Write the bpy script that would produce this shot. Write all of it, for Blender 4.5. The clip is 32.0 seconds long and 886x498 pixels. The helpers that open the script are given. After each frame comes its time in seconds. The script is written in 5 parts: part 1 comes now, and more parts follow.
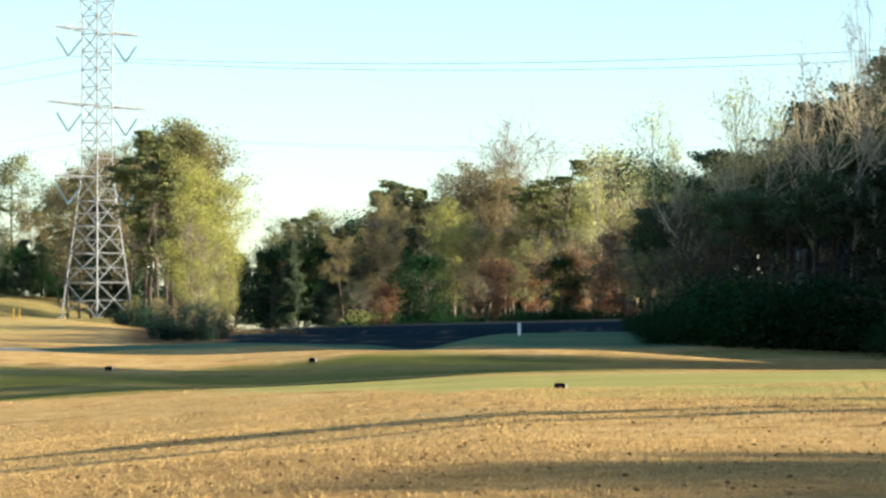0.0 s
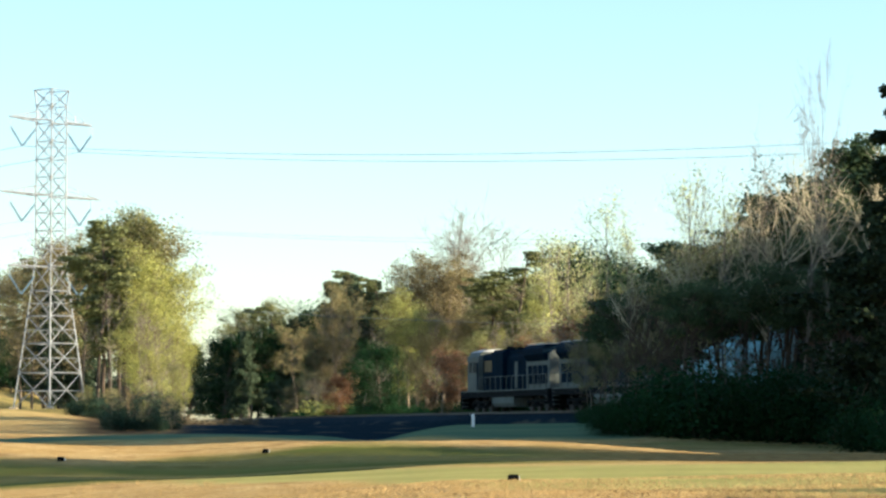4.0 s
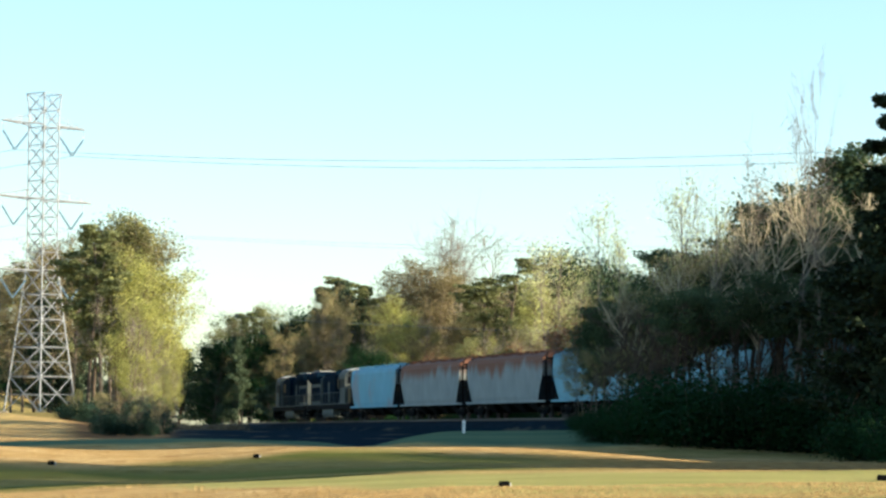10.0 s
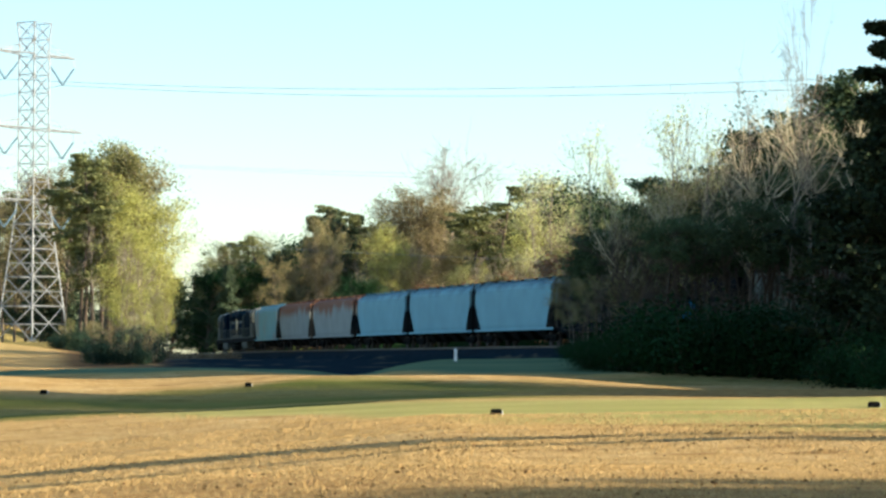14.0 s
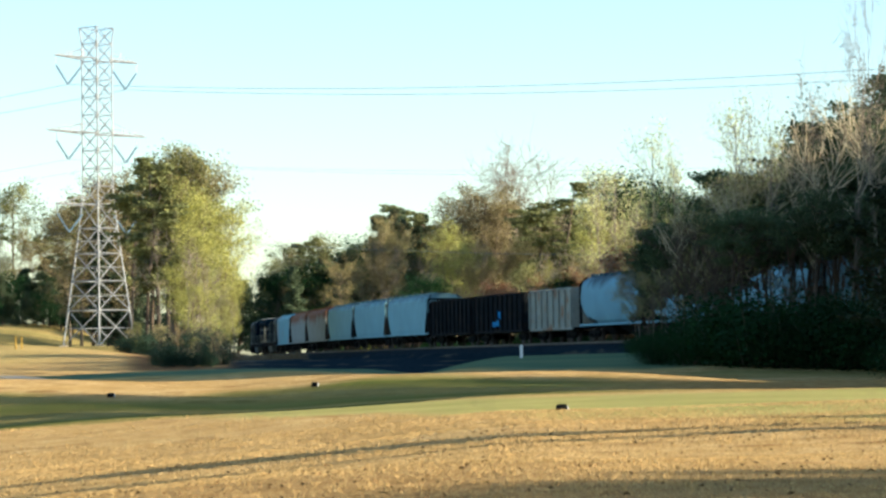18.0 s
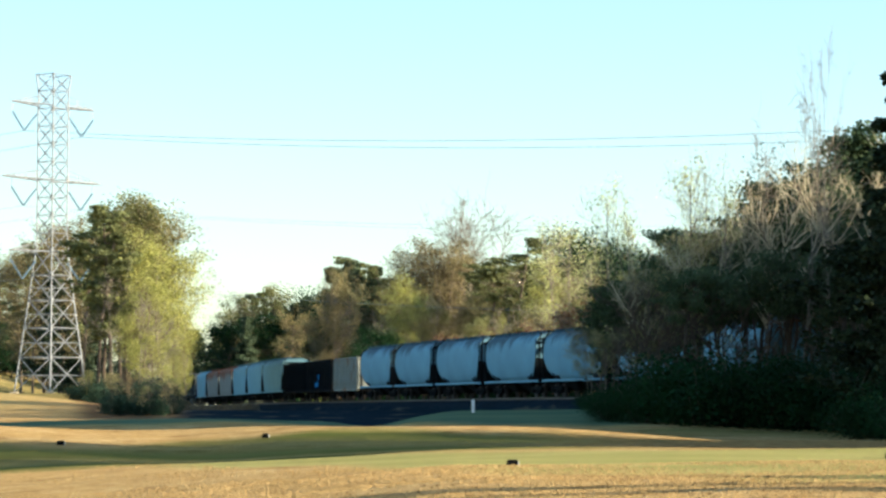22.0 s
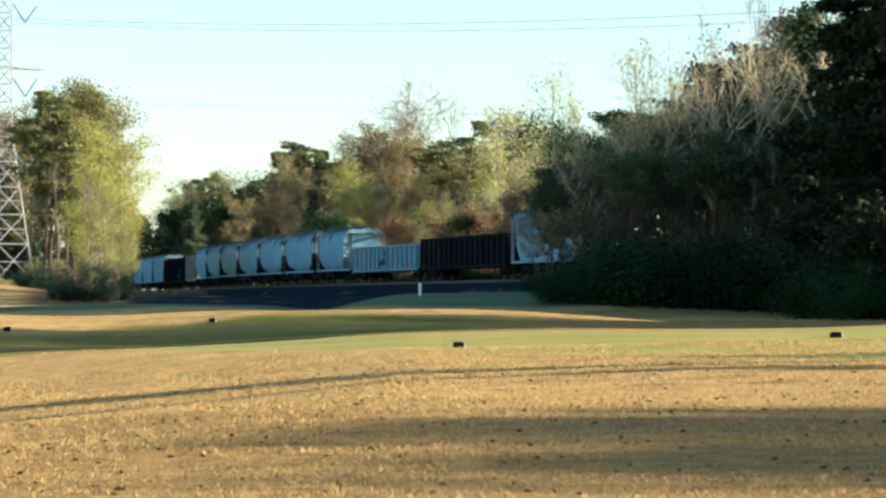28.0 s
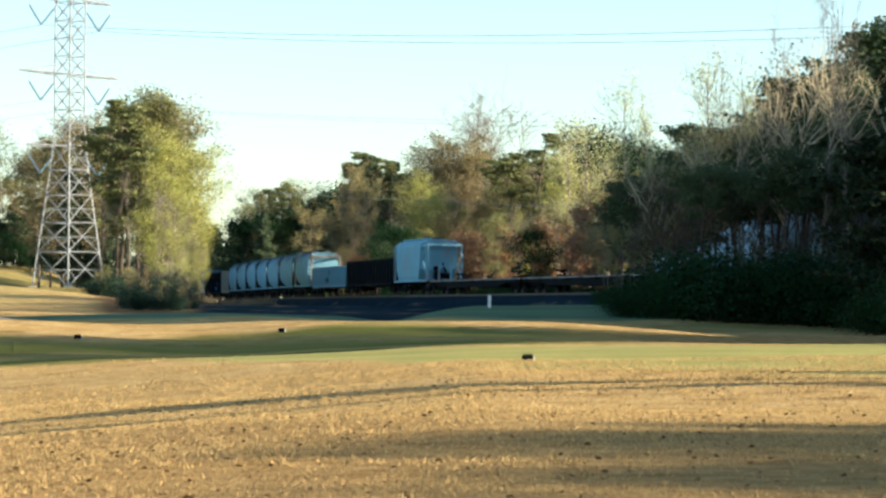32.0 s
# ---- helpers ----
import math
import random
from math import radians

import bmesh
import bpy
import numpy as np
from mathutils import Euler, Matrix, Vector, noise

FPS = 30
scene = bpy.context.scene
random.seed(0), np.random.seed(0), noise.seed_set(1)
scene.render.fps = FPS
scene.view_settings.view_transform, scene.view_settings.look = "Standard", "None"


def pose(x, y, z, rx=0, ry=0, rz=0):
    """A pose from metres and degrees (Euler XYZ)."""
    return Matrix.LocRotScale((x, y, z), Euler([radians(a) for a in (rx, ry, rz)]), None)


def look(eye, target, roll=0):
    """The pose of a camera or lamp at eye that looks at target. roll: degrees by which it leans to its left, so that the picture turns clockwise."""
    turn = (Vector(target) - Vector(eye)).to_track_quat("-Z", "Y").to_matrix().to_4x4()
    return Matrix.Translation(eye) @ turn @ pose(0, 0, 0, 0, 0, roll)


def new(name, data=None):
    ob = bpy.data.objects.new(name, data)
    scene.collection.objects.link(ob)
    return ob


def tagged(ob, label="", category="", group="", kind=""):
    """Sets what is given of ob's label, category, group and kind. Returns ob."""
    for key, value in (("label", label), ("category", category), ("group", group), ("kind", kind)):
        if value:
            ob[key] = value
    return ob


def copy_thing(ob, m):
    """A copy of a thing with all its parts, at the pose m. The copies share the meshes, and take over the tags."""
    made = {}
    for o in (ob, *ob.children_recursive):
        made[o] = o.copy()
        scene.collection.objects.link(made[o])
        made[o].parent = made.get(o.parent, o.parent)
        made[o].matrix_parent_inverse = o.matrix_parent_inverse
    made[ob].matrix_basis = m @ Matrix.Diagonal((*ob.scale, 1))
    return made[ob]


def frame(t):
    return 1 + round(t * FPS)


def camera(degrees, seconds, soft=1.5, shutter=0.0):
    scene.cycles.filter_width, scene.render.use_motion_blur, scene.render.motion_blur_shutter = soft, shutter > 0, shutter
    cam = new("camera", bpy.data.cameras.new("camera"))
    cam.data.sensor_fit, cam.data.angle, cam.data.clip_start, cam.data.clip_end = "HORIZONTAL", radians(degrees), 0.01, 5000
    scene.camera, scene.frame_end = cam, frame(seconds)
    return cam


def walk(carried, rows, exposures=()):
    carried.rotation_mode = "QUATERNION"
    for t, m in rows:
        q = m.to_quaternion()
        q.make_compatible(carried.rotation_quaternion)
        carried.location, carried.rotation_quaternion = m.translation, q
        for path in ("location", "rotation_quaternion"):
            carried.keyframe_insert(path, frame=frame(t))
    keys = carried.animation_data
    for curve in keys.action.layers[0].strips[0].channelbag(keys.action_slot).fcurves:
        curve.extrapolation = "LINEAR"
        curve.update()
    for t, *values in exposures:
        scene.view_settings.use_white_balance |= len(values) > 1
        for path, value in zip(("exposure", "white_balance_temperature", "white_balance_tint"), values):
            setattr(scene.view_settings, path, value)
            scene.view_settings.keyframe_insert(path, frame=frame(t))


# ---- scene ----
# A golf course seen through a long lens; a freight train rounds a curve behind it. x right, y away, z up.
cam = camera(17.15, 32.0, soft=2.7)


def view(t, x, z, pan, tilt, roll):
    """A row of the walk: the eye's place and its turn in degrees."""
    turn = pose(0, 0, 0, 0, 0, -pan) @ pose(0, 0, 0, 90 + tilt) @ pose(0, 0, 0, 0, 0, roll)
    return (t, Matrix.Translation((x, 0, z)) @ turn)


walk(cam, [view(*row) for row in (
    (0.0, 0.028, 1.61, -1.086, 1.898, -0.167),
    (0.5, 0.028, 1.61, -1.006, 1.965, -0.409),
    (1.0, 0.028, 1.61, -0.788, 2.25, -0.405),
    (1.5, 0.028, 1.61, -1.137, 2.879, -0.363),
    (2.0, 0.028, 1.61, -1.367, 2.707, -0.39),
    (2.5, 0.028, 1.61, -1.203, 3.008, -0.121),
    (3.0, 0.028, 1.61, -0.9, 3.161, -0.519),
    (3.5, 0.028, 1.61, -0.181, 3.409, -0.069),
    (5.5, -0.0, 1.6, -0.301, 4.043, -0.145),
    (6.0, -0.0, 1.6, -0.525, 3.882, -0.29),
    (6.5, -0.0, 1.6, -0.031, 3.953, 0.265),
    (7.0, -0.0, 1.6, 0.195, 3.704, 0.072),
    (7.5, -0.0, 1.6, 0.243, 3.761, -0.212),
    (8.0, -0.0, 1.6, 0.062, 3.675, 0.255),
    (8.5, -0.0, 1.6, 0.482, 3.401, -0.239),
    (9.0, -0.0, 1.6, -0.0, 3.335, -0.029),
    (9.5, -0.0, 1.6, 0.236, 3.283, 0.159),
    (10.0, -0.0, 1.6, -0.017, 3.798, 0.316),
    (10.5, -0.0, 1.6, 0.122, 3.816, 0.252),
    (11.0, -0.0, 1.6, 0.403, 4.035, 0.369),
    (11.5, -0.0, 1.6, 0.44, 3.428, 0.41),
    (12.0, -0.0, 1.6, 0.416, 3.783, 0.385),
    (12.5, -0.0, 1.6, 0.048, 2.539, 0.116),
    (13.0, -0.0, 1.6, 0.674, 3.104, 0.696),
    (13.5, -0.0, 1.6, -0.36, 2.226, -0.205),
    (14.0, -0.0, 1.6, 0.157, 2.401, 0.143),
    (14.5, -0.0, 1.6, -0.285, 2.878, 0.029),
    (16.5, 0.066, 1.567, -0.472, 2.907, -0.793),
    (17.0, 0.066, 1.567, -0.455, 3.048, -0.584),
    (17.5, 0.066, 1.567, -0.513, 2.802, -0.553),
    (18.0, 0.066, 1.567, -1.117, 2.369, -0.821),
    (18.5, 0.066, 1.567, -1.322, 2.409, -0.72),
    (19.0, 0.066, 1.567, -1.973, 2.593, -0.028),
    (19.5, 0.066, 1.567, -1.722, 2.627, 0.622),
    (20.0, 0.066, 1.567, -1.848, 2.419, 0.491),
    (20.5, 0.066, 1.567, -1.295, 3.084, 0.479),
    (21.0, 0.066, 1.567, -1.083, 3.056, 0.334),
    (21.5, 0.066, 1.567, -0.76, 3.447, 0.311),
    (22.0, 0.066, 1.567, -0.213, 3.41, 0.177),
    (22.5, 0.066, 1.567, 0.639, 2.963, -0.097),
    (23.0, 0.066, 1.567, 0.318, 3.635, -0.23),
    (23.5, 0.066, 1.567, 0.638, 3.115, -0.195),
    (24.0, 0.066, 1.567, 0.488, 3.258, -0.084),
    (24.5, 0.066, 1.567, 0.824, 3.253, 0.473),
    (25.0, 0.066, 1.567, 0.53, 2.768, 0.365),
    (25.5, 0.066, 1.567, 1.137, 2.043, 0.03),
    (27.5, 0.12, 1.55, 1.596, 1.367, -0.288),
    (28.0, 0.12, 1.55, 0.815, 1.139, -0.286),
    (28.2, 0.12, 1.55, 1.564, -0.459, -0.286),
    (28.5, 0.12, 1.55, 0.595, -0.018, -0.286),
    (29.0, 0.12, 1.55, 0.779, 0.992, -0.191),
    (29.5, 0.12, 1.55, 0.303, 1.927, -0.307),
    (30.0, 0.12, 1.55, 0.576, 1.835, 0.123),
    (30.5, 0.12, 1.55, -0.296, 1.257, 0.355),
    (31.0, 0.12, 1.55, -0.064, 1.08, 0.72),
    (31.5, 0.12, 1.55, -0.03, 1.625, 0.422),
    (32.0, 0.12, 1.55, -0.551, 1.371, 0.317),
)], exposures=((0, 1.22, 5820, 3), (32, 1.22, 5820, 3)))

# ---- light ----
SUN_AZ, SUN_EL = 99.0, 14.5  # degrees clockwise from +y, and above the horizon
world = bpy.data.worlds.new("sky")
scene.world = world
world.use_nodes = True
sky = world.node_tree.nodes.new("ShaderNodeTexSky")
sky.sky_type, sky.sun_disc = "NISHITA", False
sky.sun_elevation, sky.sun_rotation = radians(SUN_EL), radians(SUN_AZ)
sky.altitude, sky.air_density, sky.dust_density, sky.ozone_density = 200, 1.0, 0.7, 1.35
back = world.node_tree.nodes["Background"]
world.node_tree.links.new(sky.outputs[0], back.inputs[0])
back.inputs[1].default_value = 0.124
sun = new("sun", bpy.data.lights.new("sun", "SUN"))
sun.data.energy, sun.data.angle, sun.data.color = 7.4, radians(0.55), (1.0, 0.80, 0.56)
a, e = radians(SUN_AZ), radians(SUN_EL)
to_sun = Vector((math.sin(a) * math.cos(e), math.cos(a) * math.cos(e), math.sin(e)))
sun.matrix_world = look(to_sun * 900, (0, 0, 0))


# ---- materials ----
def material(name, color, rough=0.8, metal=0.0, vary=0.25, scale=2.0, fine=30.0, bump=0.3, second=None, island=0.0, through_light=0.0, spec=0.3):
    """A worn surface: colour broken up at two scales, with a fine relief. second: a colour for stains. island: how far each loose piece differs."""
    m = bpy.data.materials.new(name)
    m.use_nodes = True
    nt = m.node_tree
    bsdf = nt.nodes["Principled BSDF"]
    bsdf.inputs["Roughness"].default_value, bsdf.inputs["Metallic"].default_value = rough, metal
    bsdf.inputs["Specular IOR Level"].default_value = spec
    geo = nt.nodes.new("ShaderNodeTexCoord")

    def noise_at(s, detail=4):
        n = nt.nodes.new("ShaderNodeTexNoise")
        n.inputs["Scale"].default_value, n.inputs["Detail"].default_value = s, detail
        nt.links.new(geo.outputs["Object"], n.inputs["Vector"])
        return n.outputs["Fac"]

    def mix(f, a, b, blend="MIX"):
        n = nt.nodes.new("ShaderNodeMix")
        n.data_type, n.blend_type = "RGBA", blend
        for k, v in ((0, f), (6, a), (7, b)):
            if hasattr(v, "links"):
                nt.links.new(v, n.inputs[k])
            else:
                n.inputs[k].default_value = v if k == 0 else (*v[:3], 1)
        return n.outputs[2]

    def ramp(v, lo, hi, a=0.0, b=1.0):
        n = nt.nodes.new("ShaderNodeMapRange")
        n.inputs[1].default_value, n.inputs[2].default_value, n.inputs[3].default_value, n.inputs[4].default_value = lo, hi, a, b
        nt.links.new(v, n.inputs[0])
        return n.outputs[0]

    dark = tuple(c * (1 - vary) for c in color)
    light = tuple(min(1, c * (1 + vary)) for c in color)
    col = mix(ramp(noise_at(scale), 0.3, 0.7), dark, light)
    col = mix(ramp(noise_at(fine), 0.3, 0.7, 0.0, 0.5), col, dark)
    if second:
        col = mix(ramp(noise_at(scale * 0.6, 6), 0.5, 0.62), col, second)
    if island:
        g = nt.nodes.new("ShaderNodeNewGeometry")
        v = ramp(g.outputs["Random Per Island"], 0, 1, 1 - island, 1 + island)
        n = nt.nodes.new("ShaderNodeVectorMath")
        n.operation = "SCALE"
        nt.links.new(col, n.inputs[0])
        nt.links.new(v, n.inputs["Scale"])
        col = n.outputs[0]
        o = nt.nodes.new("ShaderNodeObjectInfo")
        n2 = nt.nodes.new("ShaderNodeVectorMath")
        n2.operation = "SCALE"
        nt.links.new(col, n2.inputs[0])
        nt.links.new(ramp(o.outputs["Random"], 0, 1, 0.8, 1.2), n2.inputs["Scale"])
        col = n2.outputs[0]
    nt.links.new(col, bsdf.inputs["Base Color"])
    if bump:
        b = nt.nodes.new("ShaderNodeBump")
        b.inputs["Strength"].default_value, b.inputs["Distance"].default_value = bump, 0.02
        nt.links.new(noise_at(fine), b.inputs["Height"])
        nt.links.new(b.outputs[0], bsdf.inputs["Normal"])
    if through_light:
        tr = nt.nodes.new("ShaderNodeBsdfTranslucent")
        nt.links.new(col, tr.inputs[0])
        ms = nt.nodes.new("ShaderNodeMixShader")
        ms.inputs[0].default_value = through_light
        nt.links.new(bsdf.outputs[0], ms.inputs[1])
        nt.links.new(tr.outputs[0], ms.inputs[2])
        nt.links.new(ms.outputs[0], nt.nodes["Material Output"].inputs[0])
    return m


def washed(name, color, stain, low, high, ragged=0.5, **more):
    """Wagon paint with grime or rust washed down from the eaves: ragged tongues between two heights over the rail."""
    m = material(name, color, 0.78, spec=0.12, **more)
    nt = m.node_tree
    L = nt.links.new
    bsdf = nt.nodes["Principled BSDF"]
    base = bsdf.inputs["Base Color"].links[0].from_socket
    tc = nt.nodes.new("ShaderNodeTexCoord")
    info = nt.nodes.new("ShaderNodeObjectInfo")
    shift = nt.nodes.new("ShaderNodeVectorMath")
    shift.operation, shift.inputs[1].default_value = "MULTIPLY_ADD", (1, 1, 1)
    L(tc.outputs["Object"], shift.inputs[0])
    far = nt.nodes.new("ShaderNodeMath")
    far.operation, far.inputs[1].default_value = "MULTIPLY", 40.0
    L(info.outputs["Random"], far.inputs[0])
    L(far.outputs[0], shift.inputs[2])
    total = None
    for scale, weight, thin in ((0.55, 1.6, 0.25), (2.6, 0.7, 0.12)):
        mp = nt.nodes.new("ShaderNodeMapping")
        mp.inputs["Scale"].default_value = (1, 0.2, thin)
        L(shift.outputs[0], mp.inputs[0])
        n = nt.nodes.new("ShaderNodeTexNoise")
        n.inputs["Scale"].default_value, n.inputs["Detail"].default_value = scale, 5
        L(mp.outputs[0], n.inputs["Vector"])
        w = nt.nodes.new("ShaderNodeMath")
        w.operation, w.inputs[1].default_value, w.inputs[2].default_value = "MULTIPLY_ADD", weight * ragged * 3, -0.5 * weight * ragged * 3
        L(n.outputs["Fac"], w.inputs[0])
        if total is None:
            total = w.outputs[0]
        else:
            add_up = nt.nodes.new("ShaderNodeMath")
            L(total, add_up.inputs[0]); L(w.outputs[0], add_up.inputs[1])
            total = add_up.outputs[0]
    z = nt.nodes.new("ShaderNodeSeparateXYZ")
    L(tc.outputs["Object"], z.inputs[0])
    up = nt.nodes.new("ShaderNodeMath")
    L(z.outputs["Z"], up.inputs[0]); L(total, up.inputs[1])
    edge = nt.nodes.new("ShaderNodeMapRange")
    edge.inputs[1].default_value, edge.inputs[2].default_value, edge.inputs[4].default_value = low, high, 0.9
    L(up.outputs[0], edge.inputs[0])
    mixer = nt.nodes.new("ShaderNodeMix")
    mixer.data_type = "RGBA"
    L(edge.outputs[0], mixer.inputs[0]); L(base, mixer.inputs[6])
    mixer.inputs[7].default_value = (*stain, 1)
    L(mixer.outputs[2], bsdf.inputs["Base Color"])
    return m


def leaf_material(name, color, island=0.45, t=0.3):
    return material(name, color, 0.75, vary=0.2, scale=0.4, fine=3, bump=0, island=island, through_light=t, spec=0.06)


PINE = leaf_material("pine_needles", (0.175, 0.19, 0.08), island=0.35, t=0.3)
DARKPINE = leaf_material("dark_needles", (0.064, 0.088, 0.05), t=0.24)
WOODPINE = leaf_material("grey_green_needles", (0.075, 0.105, 0.05), t=0.2)
TANBUD = leaf_material("tan_buds", (0.30, 0.26, 0.12), t=0.3)
# edge pines stand in shade: the darkness is put into their needles
SHADEPINE = leaf_material("shade_dark_needles", (0.028, 0.042, 0.021), t=0.06)
SPRING = leaf_material("spring_leaves", (0.36, 0.36, 0.11), t=0.38)
OLIVE = leaf_material("olive_leaves", (0.20, 0.20, 0.08), t=0.24)
BUDS = leaf_material("brown_buds", (0.205, 0.17, 0.085), t=0.22)
RUSSET = leaf_material("russet_leaves", (0.28, 0.15, 0.08), t=0.28)
PALE = leaf_material("pale_buds", (0.42, 0.43, 0.19), t=0.3)
# near-black greens: shade under the wood and the copse is in them
BRUSH = leaf_material("shade_dark_brush_leaves", (0.013, 0.040, 0.013), island=0.2, t=0.06)
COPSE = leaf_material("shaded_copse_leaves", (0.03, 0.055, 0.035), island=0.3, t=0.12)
WEED = leaf_material("dull_dry_weed", (0.17, 0.13, 0.075), island=0.4, t=0.1)
# sun on the upper boughs is put into this pale colour
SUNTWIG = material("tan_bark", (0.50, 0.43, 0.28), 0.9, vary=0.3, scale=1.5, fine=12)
GREYTWIG = material("weathered_bark", (0.16, 0.125, 0.088), 0.9, vary=0.3, scale=1.5, fine=12)
RACK = material("blue_grey_rack_panel", (0.33, 0.46, 0.56), 0.75, spec=0.1, vary=0.15, scale=0.8, fine=5, second=(0.15, 0.18, 0.20))
TWIG = material("grey_tan_bark", (0.21, 0.175, 0.135), 0.9, vary=0.3, scale=1.5, fine=12)
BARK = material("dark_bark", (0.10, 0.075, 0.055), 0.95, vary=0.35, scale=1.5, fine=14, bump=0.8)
STEEL = material("galvanised_steel", (0.27, 0.28, 0.285), 0.55, metal=0.3, vary=0.15, scale=0.6, fine=6)
WIRE = material("aluminium_cable", (0.2, 0.24, 0.26), 0.5, metal=0.5, vary=0.1)
GLASS_INS = material("grey_blue_porcelain", (0.16, 0.24, 0.30), 0.3, vary=0.1)
# the blue of the wagons' shaded sides is mixed into the white
SHADEWHITE = material("shade_blue_white_paint", (0.19, 0.38, 0.46), 0.75, spec=0.12, vary=0.1, scale=0.5, fine=4, second=(0.24, 0.29, 0.31))
RUSTED = washed("rust_washed_grey_paint", (0.25, 0.275, 0.27), (0.19, 0.075, 0.038), 3.2, 3.9, 0.45, vary=0.15, scale=0.7, fine=5)
# the next two base colours hold the same blue shade tint
DUSTY = washed("soot_washed_shade_blue_paint", (0.17, 0.335, 0.43), (0.05, 0.085, 0.105), 3.75, 4.4, 0.5, vary=0.12, scale=0.5, fine=4)
CHALK = washed("dust_washed_shade_blue_paint", (0.19, 0.36, 0.43), (0.09, 0.16, 0.19), 4.0, 4.6, 0.35, vary=0.1, scale=0.5, fine=4)
# end sheets slope downwards: their shade is put into this colour
SLOPE = material("shaded_slope_sheet", (0.022, 0.03, 0.036), 0.9, vary=0.3, scale=1.0, fine=6, spec=0.04)
RUST = material("rust", (0.24, 0.085, 0.035), 0.95, vary=0.35, scale=1.2, fine=8)
BLACKCAR = material("black_weathered_steel", (0.008, 0.011, 0.014), 0.85, spec=0.04, vary=0.4, scale=1.0, fine=6, second=(0.02, 0.017, 0.015))
TANCAR = material("tan_grey_steel", (0.27, 0.29, 0.26), 0.8, spec=0.1, vary=0.2, scale=1.0, fine=6, second=(0.22, 0.13, 0.08))
BLUECAR = material("pale_blue_steel", (0.16, 0.31, 0.38), 0.8, spec=0.1, vary=0.2, scale=1.0, fine=6, second=(0.25, 0.22, 0.2))
DARKTAG = material("dark_teal_spray_paint", (0.012, 0.06, 0.09), 0.7, vary=0.3, scale=2.0, spec=0.1)
GRAFFITI = material("blue_spray_paint", (0.03, 0.20, 0.45), 0.85, spec=0.05, vary=0.3, scale=2.0)
DARKMETAL = material("grimy_running_gear", (0.010, 0.011, 0.012), 0.9, spec=0.04, vary=0.4, scale=3.0, fine=12)
WHEELSTEEL = material("worn_wheel_steel", (0.035, 0.03, 0.027), 0.75, metal=0.2, vary=0.3)
LOCOBLUE = material("dark_blue_loco_paint", (0.003, 0.011, 0.022), 0.85, spec=0.03, vary=0.25, scale=0.8, fine=5)
LOCOGOLD = material("dusty_gold_loco_paint", (0.13, 0.092, 0.045), 0.7, spec=0.1, vary=0.2, scale=0.8, fine=5)
LOCOGREY = material("grey_loco_paint", (0.10, 0.11, 0.10), 0.7, spec=0.1, vary=0.2, scale=0.8, fine=5)
WINDOW = material("dark_window_glass", (0.006, 0.008, 0.011), 0.5, vary=0.1, bump=0, spec=0.05)
STRIPE = material("white_reflective_edge", (0.5, 0.5, 0.48), 0.5, vary=0.1)
RAIL = material("worn_rail_steel", (0.06, 0.05, 0.045), 0.6, metal=0.5, vary=0.2)
SLEEPER = material("creosoted_wood", (0.028, 0.025, 0.022), 0.95, vary=0.35, scale=3, fine=20)
# blue-black: the wood's shade over the bed is put into this colour
BALLAST = material("shade_blue_ballast", (0.009, 0.019, 0.028), 0.95, spec=0.02, vary=0.35, scale=0.8, fine=9, bump=1.0)
POSTWHITE = material("white_post_paint", (0.80, 0.80, 0.78), 0.6, vary=0.08)
BLOCKBLACK = material("black_rubber", (0.008, 0.008, 0.008), 0.95, spec=0.02, vary=0.3)
YELLOW = material("yellow_paint", (0.5, 0.30, 0.04), 0.6, vary=0.1)
PATH = material("pale_concrete_path", (0.52, 0.41, 0.27), 0.9, vary=0.12, scale=0.8, fine=10)
DRYBLADE = leaf_material("dry_grass_blades", (0.47, 0.325, 0.14), island=0.45, t=0.25)
LITTER = leaf_material("fallen_leaves", (0.12, 0.07, 0.03), island=0.5, t=0.1)


# ---- the lie of the land ----
def track_x(y):
    """The track's centre line: a right-hand curve between two straights. Gives x and the slope dx/dy."""
    y = np.asarray(y, float)
    d = np.clip(y, 100, 330) - 247.6
    slope = -0.2458 + 0.0010216 * d
    return -3.61 - 0.2458 * d + 0.0005108 * d * d + slope * (y - 247.6 - d), slope


def rail_z(y):
    return 3.4 + 0.0032 * (np.clip(y, -100, 600) - 186)


def smooth(a, b, v):
    v = np.clip((v - a) / (b - a), 0, 1)
    return v * v * (3 - 2 * v)


def hump(x, y, cx, cy, sx, sy, h):
    return h * np.exp(-((x - cx) / sx) ** 2 - ((y - cy) / sy) ** 2)


